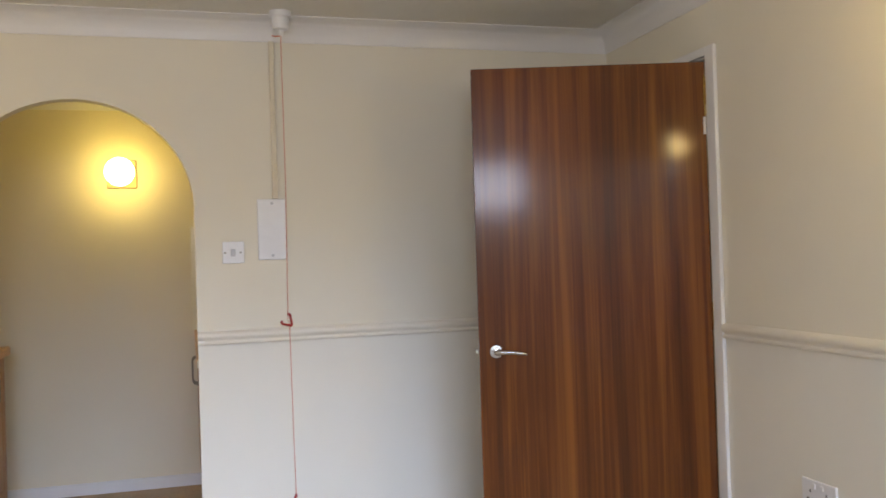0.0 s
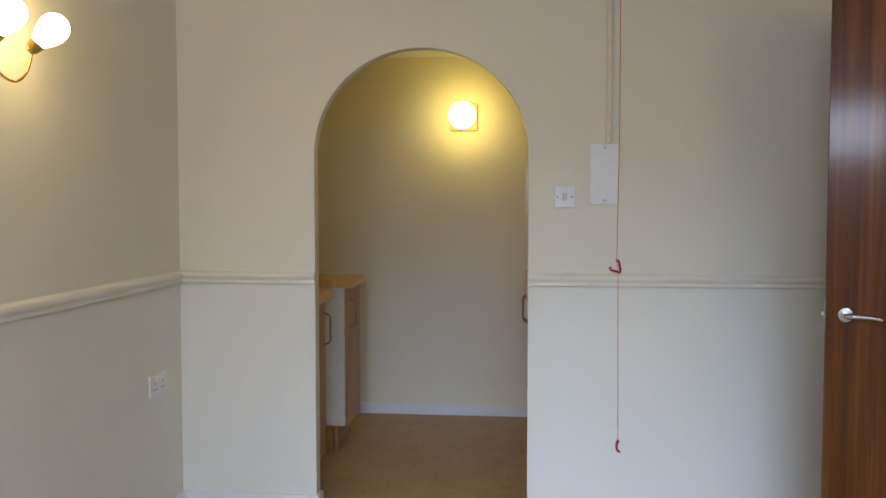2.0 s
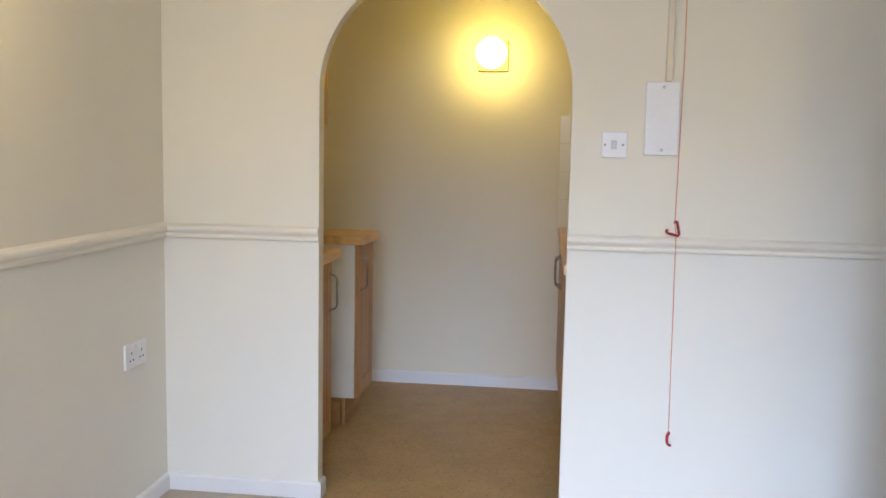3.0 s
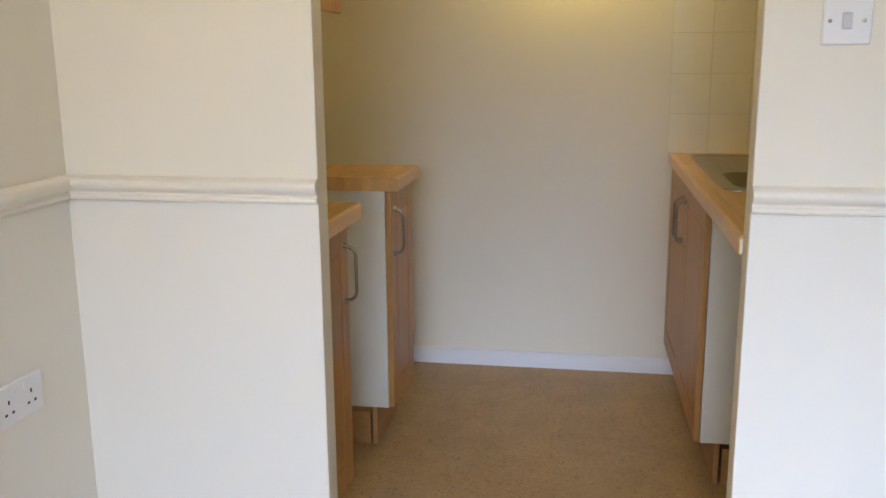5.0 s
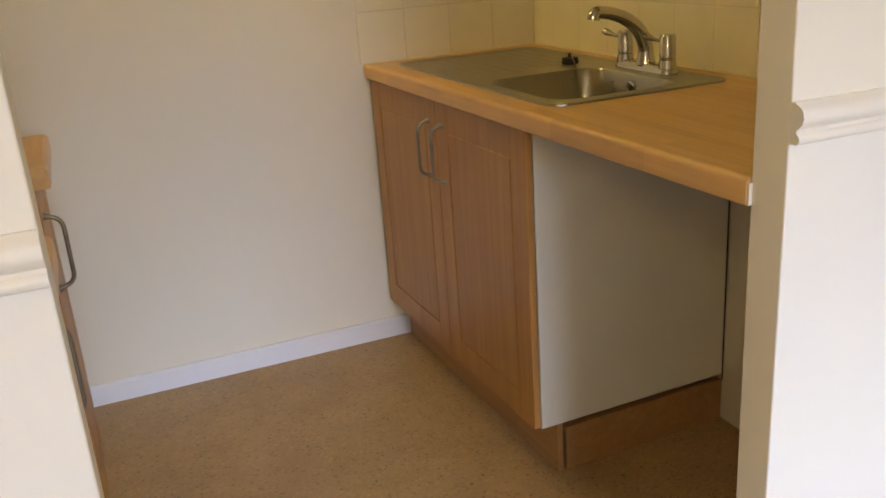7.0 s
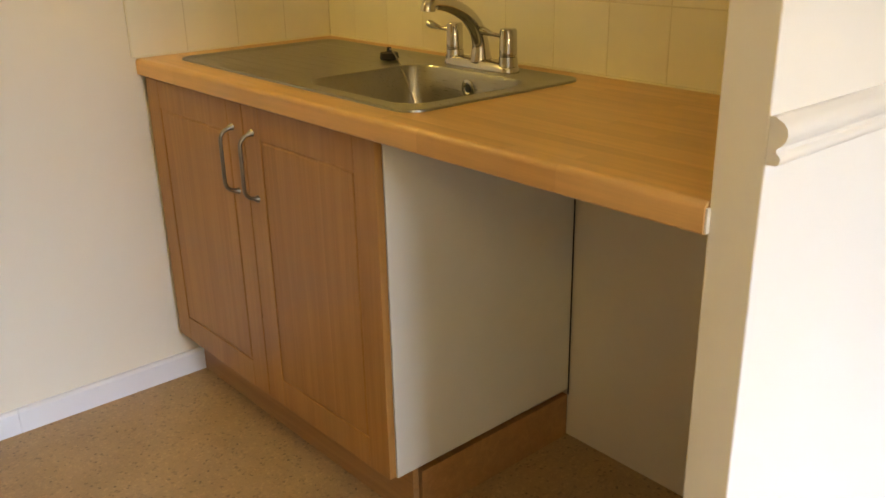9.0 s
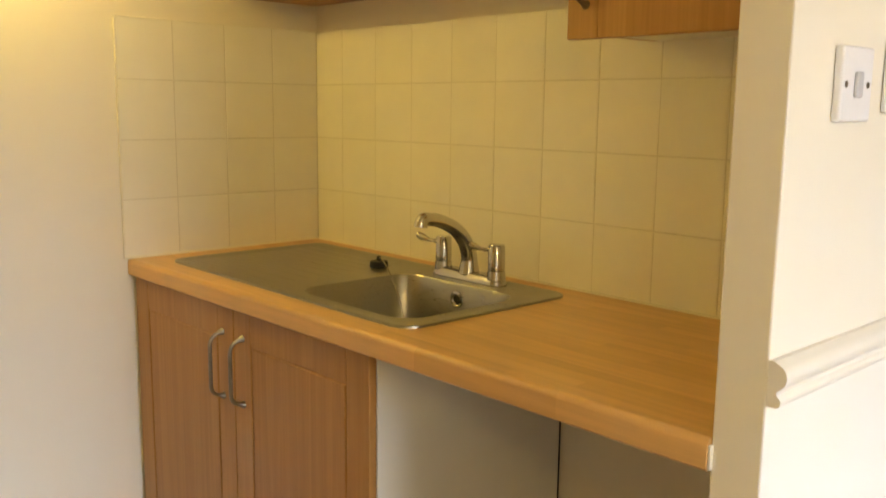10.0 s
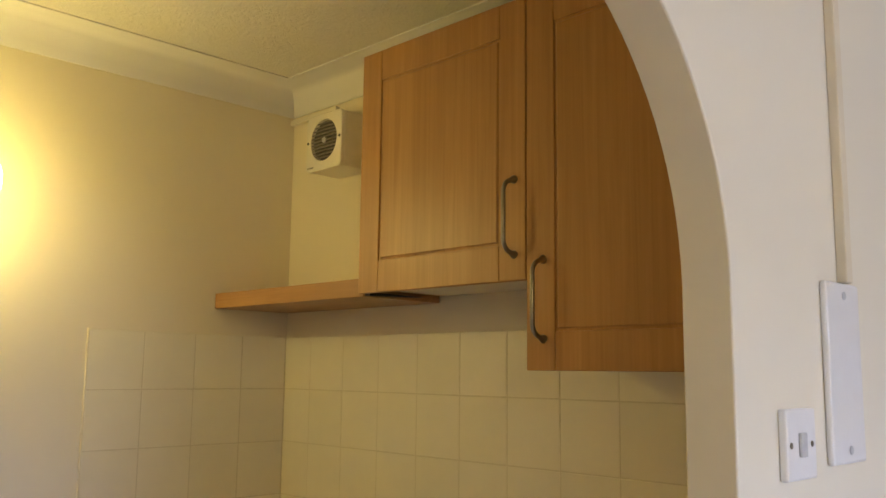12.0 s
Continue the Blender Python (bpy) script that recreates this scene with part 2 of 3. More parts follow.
def tube(points, r, sides=10, bm=None, radii=None, cap=True):
    """A round bar along points."""
    bm = bm or bmesh.new()
    pts = [Vector(p) for p in points]
    rings, up = [], None
    for i, p in enumerate(pts):
        d = (pts[min(i + 1, len(pts) - 1)] - pts[max(i - 1, 0)]).normalized()
        if up is None:
            up = d.orthogonal().normalized()
        up = (up - d * up.dot(d)).normalized()
        side = d.cross(up)
        rr = radii[i] if radii else r
        rings.append([bm.verts.new(p + rr * (math.cos(a) * up + math.sin(a) * side)) for a in (2 * math.pi * k / sides for k in range(sides))])
    for a, b in zip(rings, rings[1:]):
        for k in range(sides):
            bm.faces.new((a[k], a[(k + 1) % sides], b[(k + 1) % sides], b[k]))
    if cap:
        bm.faces.new(rings[0][::-1])
        bm.faces.new(rings[-1])
    return bm


def arc(a, b, c, n=10):
    """Points of a quadratic bend from a over b to c."""
    a, b, c = Vector(a), Vector(b), Vector(c)
    return [(1 - t) ** 2 * a + 2 * t * (1 - t) * b + t * t * c for t in (k / n for k in range(n + 1))]


def lathe(profile, m, sides=28, bm=None):
    """Turns (radius, height) pairs round the z axis of the pose m."""
    bm = bm or bmesh.new()
    rings = []
    for r, h in profile:
        if r < 1e-6:
            rings.append([bm.verts.new(m @ Vector((0, 0, h)))])
        else:
            rings.append([bm.verts.new(m @ Vector((r * math.cos(a), r * math.sin(a), h))) for a in (2 * math.pi * k / sides for k in range(sides))])
    for a, b in zip(rings, rings[1:]):
        for k in range(sides):
            q = (a[k % len(a)], a[(k + 1) % len(a)], b[(k + 1) % len(b)], b[k % len(b)])
            q = list(dict.fromkeys(q))
            if len(q) > 2:
                bm.faces.new(q)
    for ring in (rings[0], rings[-1]):
        if len(ring) > 2:
            bm.faces.new(ring)
    return bm


def sweep(profile, path, inward, closed=False, bm=None):
    """A moulding: (depth, z) profile along a plan path, with mitred corners. inward: +1 if the room lies left of the path."""
    bm = bm or bmesh.new()
    pts = [Vector((x, y)) for x, y in path]
    n = len(pts)
    rings = []
    for i, p in enumerate(pts):
        d0 = (p - pts[i - 1]).normalized() if (i > 0 or closed) else None
        d1 = (pts[(i + 1) % n] - p).normalized() if (i < n - 1 or closed) else None
        d0, d1 = d0 or d1, d1 or d0
        n0, n1 = Vector((-d0.y, d0.x)) * inward, Vector((-d1.y, d1.x)) * inward
        m = n0 + n1
        m = m / max(m.length_squared / 2, 1e-6)
        rings.append([bm.verts.new((p.x + m.x * d, p.y + m.y * d, z)) for d, z in profile])
    k = len(profile)
    pairs = list(zip(rings, rings[1:])) + ([(rings[-1], rings[0])] if closed else [])
    for a, b in pairs:
        for j in range(k):
            bm.faces.new((a[j], a[(j + 1) % k], b[(j + 1) % k], b[j]))
    if not closed:
        bm.faces.new(rings[0])
        bm.faces.new(rings[-1][::-1])
    return bm


def rounded(x0, x1, y0, y1, r, n=6):
    """Outline of a rounded rectangle, anticlockwise."""
    out = []
    for cx, cy, a0 in ((x1 - r, y1 - r, 0), (x0 + r, y1 - r, 90), (x0 + r, y0 + r, 180), (x1 - r, y0 + r, 270)):
        for k in range(n + 1):
            a = radians(a0 + 90 * k / n)
            out.append((cx + r * math.cos(a), cy + r * math.sin(a)))
    return out


def loops(rings, bm=None, cap_first=True, cap_last=True):
    """A skin through rings of equal length."""
    bm = bm or bmesh.new()
    vs = [[bm.verts.new(p) for p in ring] for ring in rings]
    n = len(vs[0])
    for a, b in zip(vs, vs[1:]):
        for k in range(n):
            bm.faces.new((a[k], a[(k + 1) % n], b[(k + 1) % n], b[k]))
    if cap_first:
        bm.faces.new(vs[0][::-1])
    if cap_last:
        bm.faces.new(vs[-1])
    return bm


# ---------------------------------------------------------------- structure
def arch_wall():
    r = (AR - AL) / 2
    cx = (AR + AL) / 2
    n = 48
    out = [(XL - 0.1, -0.05), (AL, -0.05)]
    for k in range(n + 1):
        c, sn = math.cos(math.pi * k / n), math.sin(math.pi * k / n)
        # the plasterer's arch is a little fuller at the haunches than a true half circle
        out.append((cx - r * c + sn * (0.006 * (1 - c) - 0.0045 * (1 + c)), SPRING + r * sn))
    out += [(AR, -0.05), (XR + 0.1, -0.05), (XR + 0.1, CEIL + 0.05), (XL - 0.1, CEIL + 0.05)]
    bm = bmesh.new()
    f = bm.faces.new([bm.verts.new((x, 0, z)) for x, z in out])
    g = bmesh.ops.extrude_face_region(bm, geom=[f])
    bmesh.ops.translate(bm, vec=(0, WT, 0), verts=[v for v in g["geom"] if isinstance(v, bmesh.types.BMVert)])
    bm.edges.ensure_lookup_table()
    es = []
    for e in bm.edges:
        a, b = e.verts
        if abs(a.co.y - b.co.y) < 1e-6 and all(AL - 1e-4 <= v.co.x <= AR + 1e-4 and v.co.z < 2.1 for v in e.verts) and (a.co - b.co).length < 1.6:
            es.append(e)
    bmesh.ops.bevel(bm, geom=es, offset=0.0028, segments=2, affect="EDGES", profile=0.5)
    bmesh.ops.triangulate(bm, faces=[f for f in bm.faces if len(f.verts) > 4])
    bm.normal_update()
    # reveal faces get the cream that holds the lamp's yellow
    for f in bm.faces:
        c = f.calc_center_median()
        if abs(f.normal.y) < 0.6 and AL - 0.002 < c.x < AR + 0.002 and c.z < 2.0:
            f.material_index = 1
    return bm


wall_n = structure("wall_north", arch_wall(), M_WALL, "cream painted wall with a round arched opening", "wall")
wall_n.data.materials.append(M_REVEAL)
structure("wall_west", box(XL - 0.1, XL, YS - 0.1, KY + 0.1, -0.05, CEIL + 0.05), M_WALL, "cream painted side wall with a dado rail", "wall")

DH, DW = -0.812, -0.03   # door opening along the east wall
bm = box(XR, XR + 0.1, YS - 0.1, DH - 0.03, -0.05, CEIL + 0.05)
box(XR, XR + 0.1, DH - 0.03, DW, 2.0, CEIL + 0.05, bm=bm)
box(XR, XR + 0.1, DW, 0.0, -0.05, CEIL + 0.05, bm=bm)
structure("wall_east", bm, M_WALL, "cream painted wall with a doorway", "wall")
bm = box(XR + 0.9, XR + 1.0, DH - 0.4, 0.3, -0.05, CEIL)
box(XR + 0.1, XR + 0.9, DH - 0.5, DH - 0.4, -0.05, CEIL, bm=bm)
box(XR + 0.1, XR + 0.9, 0.2, 0.3, -0.05, CEIL, bm=bm)
box(XR + 0.1, XR + 1.0, DH - 0.5, 0.3, CEIL, CEIL + 0.05, bm=bm)
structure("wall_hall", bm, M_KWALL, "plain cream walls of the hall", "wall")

x0, x1, z0, z1 = WIN
bm = box(XL - 0.1, x0, YS - 0.1, YS, -0.05, CEIL + 0.05)
box(x1, XR + 0.1, YS - 0.1, YS, -0.05, CEIL + 0.05, bm=bm)
box(x0, x1, YS - 0.1, YS, -0.05, z0, bm=bm)
box(x0, x1, YS - 0.1, YS, z1, CEIL + 0.05, bm=bm)
structure("wall_south", bm, M_WALL, "cream painted wall with a window", "wall")
w = thing("window_1", ((x0 + x1) / 2, YS, z0), "white framed window with two panes", "window", "", "structure")
for nm, b in (("window_frame", (x0, x1, YS - 0.08, YS - 0.03, z0, z0 + 0.05)), ("window_frame", (x0, x1, YS - 0.08, YS - 0.03, z1 - 0.05, z1)),
              ("window_frame", (x0, x0 + 0.05, YS - 0.08, YS - 0.03, z0 + 0.05, z1 - 0.05)), ("window_frame", (x1 - 0.05, x1, YS - 0.08, YS - 0.03, z0 + 0.05, z1 - 0.05)),
              ("window_frame", (0.50, 0.55, YS - 0.08, YS - 0.03, z0 + 0.05, z1 - 0.05)), ("window_sill", (x0 - 0.05, x1 + 0.05, YS + 0.002, YS + 0.12, z0 - 0.03, z0))):
    part(nm, box(*b, bevel=0.004), M_WHITE, w)
for a, b in ((x0 + 0.05, 0.50), (0.55, x1 - 0.05)):
    part("pane", box(a, b, YS - 0.06, YS - 0.055, z0 + 0.05, z1 - 0.05), M_GLASS, w).visible_shadow = False
structure("ground", box(-60, 60, -80, YS - 0.1, -0.6, -0.5), plain("lawn", (0.06, 0.09, 0.03), 0.9, 0.0, 0.4, 4.0), "grass outside the window", "ground")

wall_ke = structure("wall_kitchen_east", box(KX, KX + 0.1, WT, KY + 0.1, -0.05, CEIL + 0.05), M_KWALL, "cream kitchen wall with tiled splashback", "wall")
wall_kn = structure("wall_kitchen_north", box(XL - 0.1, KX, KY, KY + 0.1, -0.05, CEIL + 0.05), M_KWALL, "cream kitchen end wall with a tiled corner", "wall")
structure("ceiling_living", box(XL, XR, YS, 0.0, CEIL, CEIL + 0.06), M_ARTEX, "white stippled ceiling", "ceiling")
structure("ceiling_kitchen", box(XL, KX, WT, KY, CEIL, CEIL + 0.06), M_ARTEX, "white stippled ceiling", "ceiling")
structure("floor_hall", box(XR + 0.1, XR + 1.0, DH - 0.5, 0.3, -0.06, -0.002), M_CARPET, "beige carpet in the hall", "floor")
structure("floor_living", box(XL - 0.1, XR + 0.1, YS - 0.1, 0.0, -0.06, -0.002), M_CARPET, "beige carpet", "floor")
structure("floor_kitchen", box(XL - 0.1, KX + 0.1, 0.0, KY + 0.1, -0.06, 0.0), M_VINYL, "brown speckled vinyl sheet floor", "floor")

cove = [(0.0, CEIL - 0.090), (0.005, CEIL - 0.090), (0.007, CEIL - 0.084)]
cove += [(0.007 + 0.076 * (1 - math.cos(radians(a))), CEIL - 0.084 + 0.080 * math.sin(radians(a))) for a in range(15, 91, 15)]
cove += [(0.089, CEIL - 0.004), (0.089, CEIL), (0.0, CEIL)]
structure("coving_living", sweep(cove, [(XL, YS), (XR, YS), (XR, 0), (XL, 0)], 1, True), M_WHITE, "white plaster coving", "coving", True)
structure("coving_kitchen", sweep(cove, [(XL, WT), (KX, WT), (KX, KY), (XL, KY)], 1, True), M_WHITE, "white plaster coving", "coving", True)

rail = [(0.0, DADO), (0.012, DADO), (0.0155, DADO + 0.003), (0.0165, DADO + 0.008), (0.0145, DADO + 0.012), (0.011, DADO + 0.0145), (0.011, DADO + 0.019),
        (0.015, DADO + 0.022), (0.0205, DADO + 0.028), (0.0225, DADO + 0.035), (0.021, DADO + 0.043), (0.016, DADO + 0.049), (0.009, DADO + 0.052), (0.007, DADO + 0.054), (0.0, DADO + 0.054)]
structure("dado_rail_1", sweep(rail, [(AL, 0), (XL, 0), (XL, YS)], 1), M_TRIM, "cream moulded dado rail", "dado rail", True)
structure("dado_rail_2", sweep(rail, [(XR, 0), (AR, 0)], 1), M_TRIM, "cream moulded dado rail", "dado rail", True)
structure("dado_rail_3", sweep(rail, [(XR, YS), (XR, DH - 0.055)], 1), M_TRIM, "cream moulded dado rail", "dado rail", True)


def skirting(h, d):
    return [(0, 0), (d, 0), (d, h - 0.008), (d - 0.005, h - 0.001), (0, h)]


structure("baseboard_1", sweep(skirting(0.062, 0.014), [(AL, WT), (AL, 0), (XL, 0), (XL, YS), (XR, YS), (XR, DH - 0.055)], 1), M_WHITE, "white gloss skirting board", "skirting")
structure("baseboard_2", sweep(skirting(0.062, 0.014), [(XR, 0), (AR, 0)], 1), M_WHITE, "white gloss skirting board", "skirting")
structure("baseboard_3", sweep(skirting(0.066, 0.014), [(0.067, KY), (-0.4553, KY)], 1), M_WHITE, "white gloss kitchen skirting board", "skirting")
structure("baseboard_4", sweep(skirting(0.0655, 0.0138), [(-0.4567, KY), (XL, KY)], 1), M_WHITE, "white gloss kitchen skirting board with an open joint", "skirting")

# ---------------------------------------------------------------- living room door
fr = thing("door_frame", (XR, DH, 0), "white gloss painted door lining and architrave", "door frame", "", "structure")
part("architrave", box(XR - 0.016, XR - 0.0005, DH - 0.053, DH + 0.002, 0, 2.008, 0.004), M_WHITE, fr)
part("architrave", box(XR - 0.016, XR - 0.0005, DH + 0.002, DW + 0.02, 1.975, 2.008, 0.004), M_WHITE, fr)
part("lining", box(XR + 0.001, XR + 0.099, DH - 0.029, DH, 0, 1.985, 0.002), M_WHITE, fr)
part("lining", box(XR + 0.001, XR + 0.099, DH, DW - 0.001, 1.97, 1.999, 0.002), M_WHITE, fr)

HINGE, FREE, LEAF_TOP = Vector((1.800, -0.805, 0)), Vector((0.985, -0.565, 0)), 1.955
along = (FREE - HINGE).normalized()
LEAF_W = (FREE - HINGE).length
door_m = Matrix.Translation(HINGE) @ along.to_track_quat("X", "Z").to_matrix().to_4x4()
# local axes: x along the leaf, y through it, z up
side = 1 if (door_m.to_3x3() @ Vector((0, 1, 0))).y < 0 else -1   # +1 if local y faces the camera's side


def in_door(bm):
    bm.transform(door_m)
    return bm


door = thing("door_1", tuple(HINGE), "varnished dark teak veneer flush door standing open", "door", "", "structure")
leaf = part("leaf", in_door(box(0.0, LEAF_W, *sorted((0.0, -side * 0.042)), 0.008, LEAF_TOP, 0.0015)), M_TEAK, door)
HZ = 0.925
ys = side
rose_at = Matrix.Translation((LEAF_W - 0.062, 0, HZ)) @ Matrix.Rotation(radians(-90 * side), 4, "X")
part("rose", in_door(lathe([(0, 0), (0.026, 0), (0.026, 0.005), (0.023, 0.009), (0.012, 0.010), (0, 0.010)], rose_at)), M_SATIN, door, "satin chrome rose", True)
lev = [(LEAF_W - 0.062, ys * 0.009, HZ), (LEAF_W - 0.062, ys * 0.04, HZ)] + arc((LEAF_W - 0.062, ys * 0.042, HZ), (LEAF_W - 0.064, ys * 0.054, HZ), (LEAF_W - 0.082, ys * 0.055, HZ + 0.001), 5) + \
      arc((LEAF_W - 0.09, ys * 0.055, HZ + 0.001), (LEAF_W - 0.13, ys * 0.056, HZ + 0.001), (LEAF_W - 0.168, ys * 0.052, HZ - 0.008), 6)
rad = [0.009, 0.009] + [0.0095] * 6 + [0.009, 0.0085, 0.008, 0.0075, 0.007, 0.006, 0.0045]
part("lever_handle", in_door(tube(lev, 0.009, 12, radii=rad)), M_CHROME, door, "chrome lever handle", True)
part("latch_plate", in_door(box(LEAF_W - 0.0005, LEAF_W + 0.0015, *sorted((-side * 0.010, -side * 0.032)), HZ - 0.055, HZ + 0.055)), M_SATIN, door)
part("latch_bolt", in_door(box(LEAF_W + 0.0015, LEAF_W + 0.012, *sorted((-side * 0.014, -side * 0.028)), HZ - 0.008, HZ + 0.008, 0.002)), M_SATIN, door)
for hz in (1.80, 0.98, 0.20):
    part("hinge", in_door(tube([(-0.004, ys * 0.004, hz), (-0.004, ys * 0.004, hz + 0.10)], 0.006, 10)), M_BRASS, door)
part("hinge_flap", box(XR - 0.022, XR - 0.017, DH + 0.003, DH + 0.02, 1.758, 1.905, 0.001), M_BRASS, fr, "brass hinge flap")
part("keep_plate", box(XR - 0.024, XR - 0.017, DH + 0.001, DH + 0.02, 1.690, 1.754, 0.002), M_WHITE, fr)

# ---------------------------------------------------------------- fittings on the arch wall
def screw(x, y, z, parent, axis):
    """A small screw head facing along axis."""
    m = Matrix.Translation((x, y, z)) @ Vector(axis).to_track_quat("Z", "Y").to_matrix().to_4x4()
    part("screw", lathe([(0, 0), (0.0040, 0), (0.0036, 0.0008), (0.0, 0.0012)], m, 10), M_BRONZE, parent)


sw = thing("light_switch", (0.1455, 0, 1.275), "white plastic single rocker light switch on the wall", "light switch")
part("plate", box(0.1045, 0.1895, -0.011, 0.0, 1.275, 1.362, 0.003), M_PLASTIC, sw)
part("rocker", box(0.1365, 0.1545, -0.0155, -0.0105, 1.303, 1.333, 0.002), M_ROCKER, sw, "grey white rocker")
for x in (0.1155, 0.1755):
    screw(x, -0.0112, 1.318, sw, (0, -1, 0))

bp = thing("blanking_plate", (0.302, 0, 1.285), "tall white blank cover plate on the wall", "cover plate")
part("plate", box(0.245, 0.360, -0.010, 0.0, 1.285, 1.531, 0.004), M_PLASTIC, bp)
for z in (1.303, 1.513):
    part("screw", lathe([(0, 0), (0.006, 0), (0.0055, 0.0015), (0, 0.002)], Matrix.Translation((0.3035, -0.0102, z)) @ Matrix.Rotation(radians(90), 4, "X"), 14), M_ROCKER, bp)
tr = tagged(part("cable_trunking", box(0.308, 0.329, -0.015, 0.0, 1.532, CEIL - 0.089, 0.002), M_TRUNK), "cream painted cable trunking up the wall", "trunking")

CX, CY = 0.347, -0.130
pc = thing("pull_cord_switch", (CX, CY, CEIL), "white ceiling pull switch with a red emergency cord", "pull switch")
part("base", lathe([(0, 0), (0.043, 0), (0.043, -0.018), (0.039, -0.024), (0, -0.024)], Matrix.Translation((CX, CY, CEIL))), M_PLASTIC, pc, "", True)
part("body", lathe([(0.034, -0.024), (0.033, -0.062), (0.030, -0.070), (0.012, -0.074), (0.010, -0.095), (0, -0.095)], Matrix.Translation((CX, CY, CEIL))), M_PLASTIC, pc, "", True)
zt = CEIL - 0.09
cord = [(CX, CY, zt), (CX + 0.002, CY, 1.6), (CX - 0.004, CY - 0.004, 1.06), (CX + 0.002, CY + 0.003, 1.03), (CX + 0.006, CY + 0.008, 0.6), (CX + 0.009, CY + 0.010, 0.34)]
part("cord", tube(cord, 0.0015, 6), M_CORD, pc, "thin faded red cord")
part("cord_knot", tube([(CX - 0.002, CY, zt - 0.004), (CX - 0.020, CY - 0.004, zt - 0.009), (CX - 0.034, CY - 0.004, zt - 0.006)], 0.0030, 6), M_CORD, pc)
for x, z, big in ((CX - 0.002, 1.045, 1.0), (CX + 0.008, 0.340, 0.85)):
    k = 0.022 * big
    pts = [(x + p * k, CY, z + q * k) for p, q in ((0.0, 1.10), (0.25, 1.15), (0.42, 0.3), (0.60, -0.75), (0.45, -0.95), (-0.3, -0.75), (-1.0, -0.58), (-1.28, -0.3), (-1.05, 0.0))]
    if big < 1:
        pts = arc((x - 0.2 * k, CY, z + 1.0 * k), (x - 0.5 * k, CY, z - 1.2 * k), (x + 0.5 * k, CY, z - 1.1 * k), 8)
    part("pull_handle", tube(pts, 0.0048, 8), M_RED, pc, "red plastic pull handle", True)
    part("pull_bead", lathe([(0, -0.006), (0.005, -0.005), (0.005, 0.005), (0, 0.006)], Matrix.Translation((x, CY, z + 1.1 * k)), 10), M_RED, pc)


def double_socket(xw, yc, zc, nx):
    """A twin wall socket on a side wall; nx: the way it faces."""
    s = thing("double_socket", (xw, yc, zc), "white plastic twin power socket above the skirting", "socket", "wall sockets")
    d = lambda a: xw + nx * a
    part("plate", box(*sorted((d(0), d(0.010))), yc - 0.076, yc + 0.076, zc - 0.043, zc + 0.043, 0.003), M_PLASTIC, s)
    for k in (-0.036, 0.036):
        part("rocker", box(*sorted((d(0.009), d(0.013))), yc + k * 0.5 - 0.006, yc + k * 0.5 + 0.006, zc + 0.018, zc + 0.034, 0.0015), M_PLASTIC, s)
        part("earth_slot", box(*sorted((d(0.0095), d(0.0106))), yc + k - 0.0025, yc + k + 0.0025, zc + 0.004, zc + 0.013), M_BLACK, s)
        for q in (-0.011, 0.011):
            part("pin_slot", box(*sorted((d(0.0095), d(0.0106))), yc + k + q - 0.0035, yc + k + q + 0.0035, zc - 0.018, zc - 0.013), M_BLACK, s)
    return s


double_socket(XL, -0.250, 0.573, 1)
double_socket(XR, -1.335, 0.512, -1)


def wall_light(xw, yc, zc, nx):
    """A twin-arm brass wall light with lit frosted tulip shades."""
    s = thing("wall_light", (xw, yc, zc), "brass twin-arm wall light with lit frosted shades", "wall light", "wall lights")
    d = lambda a: xw + nx * a
    part("back_plate", lathe([(0, 0), (0.050, 0), (0.050, 0.006), (0.030, 0.016), (0.014, 0.022), (0, 0.024)],
                             Matrix.Translation((xw, yc, zc - 0.05)) @ Vector((nx, 0, 0)).to_track_quat("Z", "Y").to_matrix().to_4x4()), M_BRASS, s, "", True)
    for k in (-1, 1):
        y = yc + k * 0.086
        foot = Vector((d(0.110), y, zc - 0.036))
        bend = ((d(0.065), yc + k * 0.010, zc - 0.130), (d(0.085), yc + k * 0.038, zc - 0.130), (d(0.105), yc + k * 0.076, zc - 0.125))
        a = arc((d(0.02), yc, zc - 0.05), bend[0], bend[1], 10)[:-1] + arc(bend[1], bend[2], foot, 10)
        part("arm", tube(a, 0.0042, 10), M_BRASS, s, "", True)
        lean = Vector((0.66 * nx, k * 0.20, 0.70)).normalized()
        m = Matrix.Translation(foot) @ lean.to_track_quat("Z", "Y").to_matrix().to_4x4()
        part("cup", lathe([(0, -0.012), (0.012, -0.010), (0.020, 0.004), (0.023, 0.024), (0.020, 0.024), (0, 0.020)], m), M_BRASS, s, "", True)
        bulge = [(0.017 + 0.024 * math.sin(math.pi * 0.5 * min(1.0, h / 0.6)) if h < 0.6 else 0.041 * math.sqrt(max(0.0, 1 - ((h - 0.6) / 0.4) ** 2)), 0.020 + 0.104 * h) for h in [q / 20 for q in range(20)] + [0.975, 0.99, 1.0]]
        part("shade", lathe(bulge, m, 36), M_SHADE, s, "lit frosted glass shade", True)
    return s


wall_light(XL, -1.345, 1.752, 1)
wall_light(XR, -2.14, 1.785, -1)

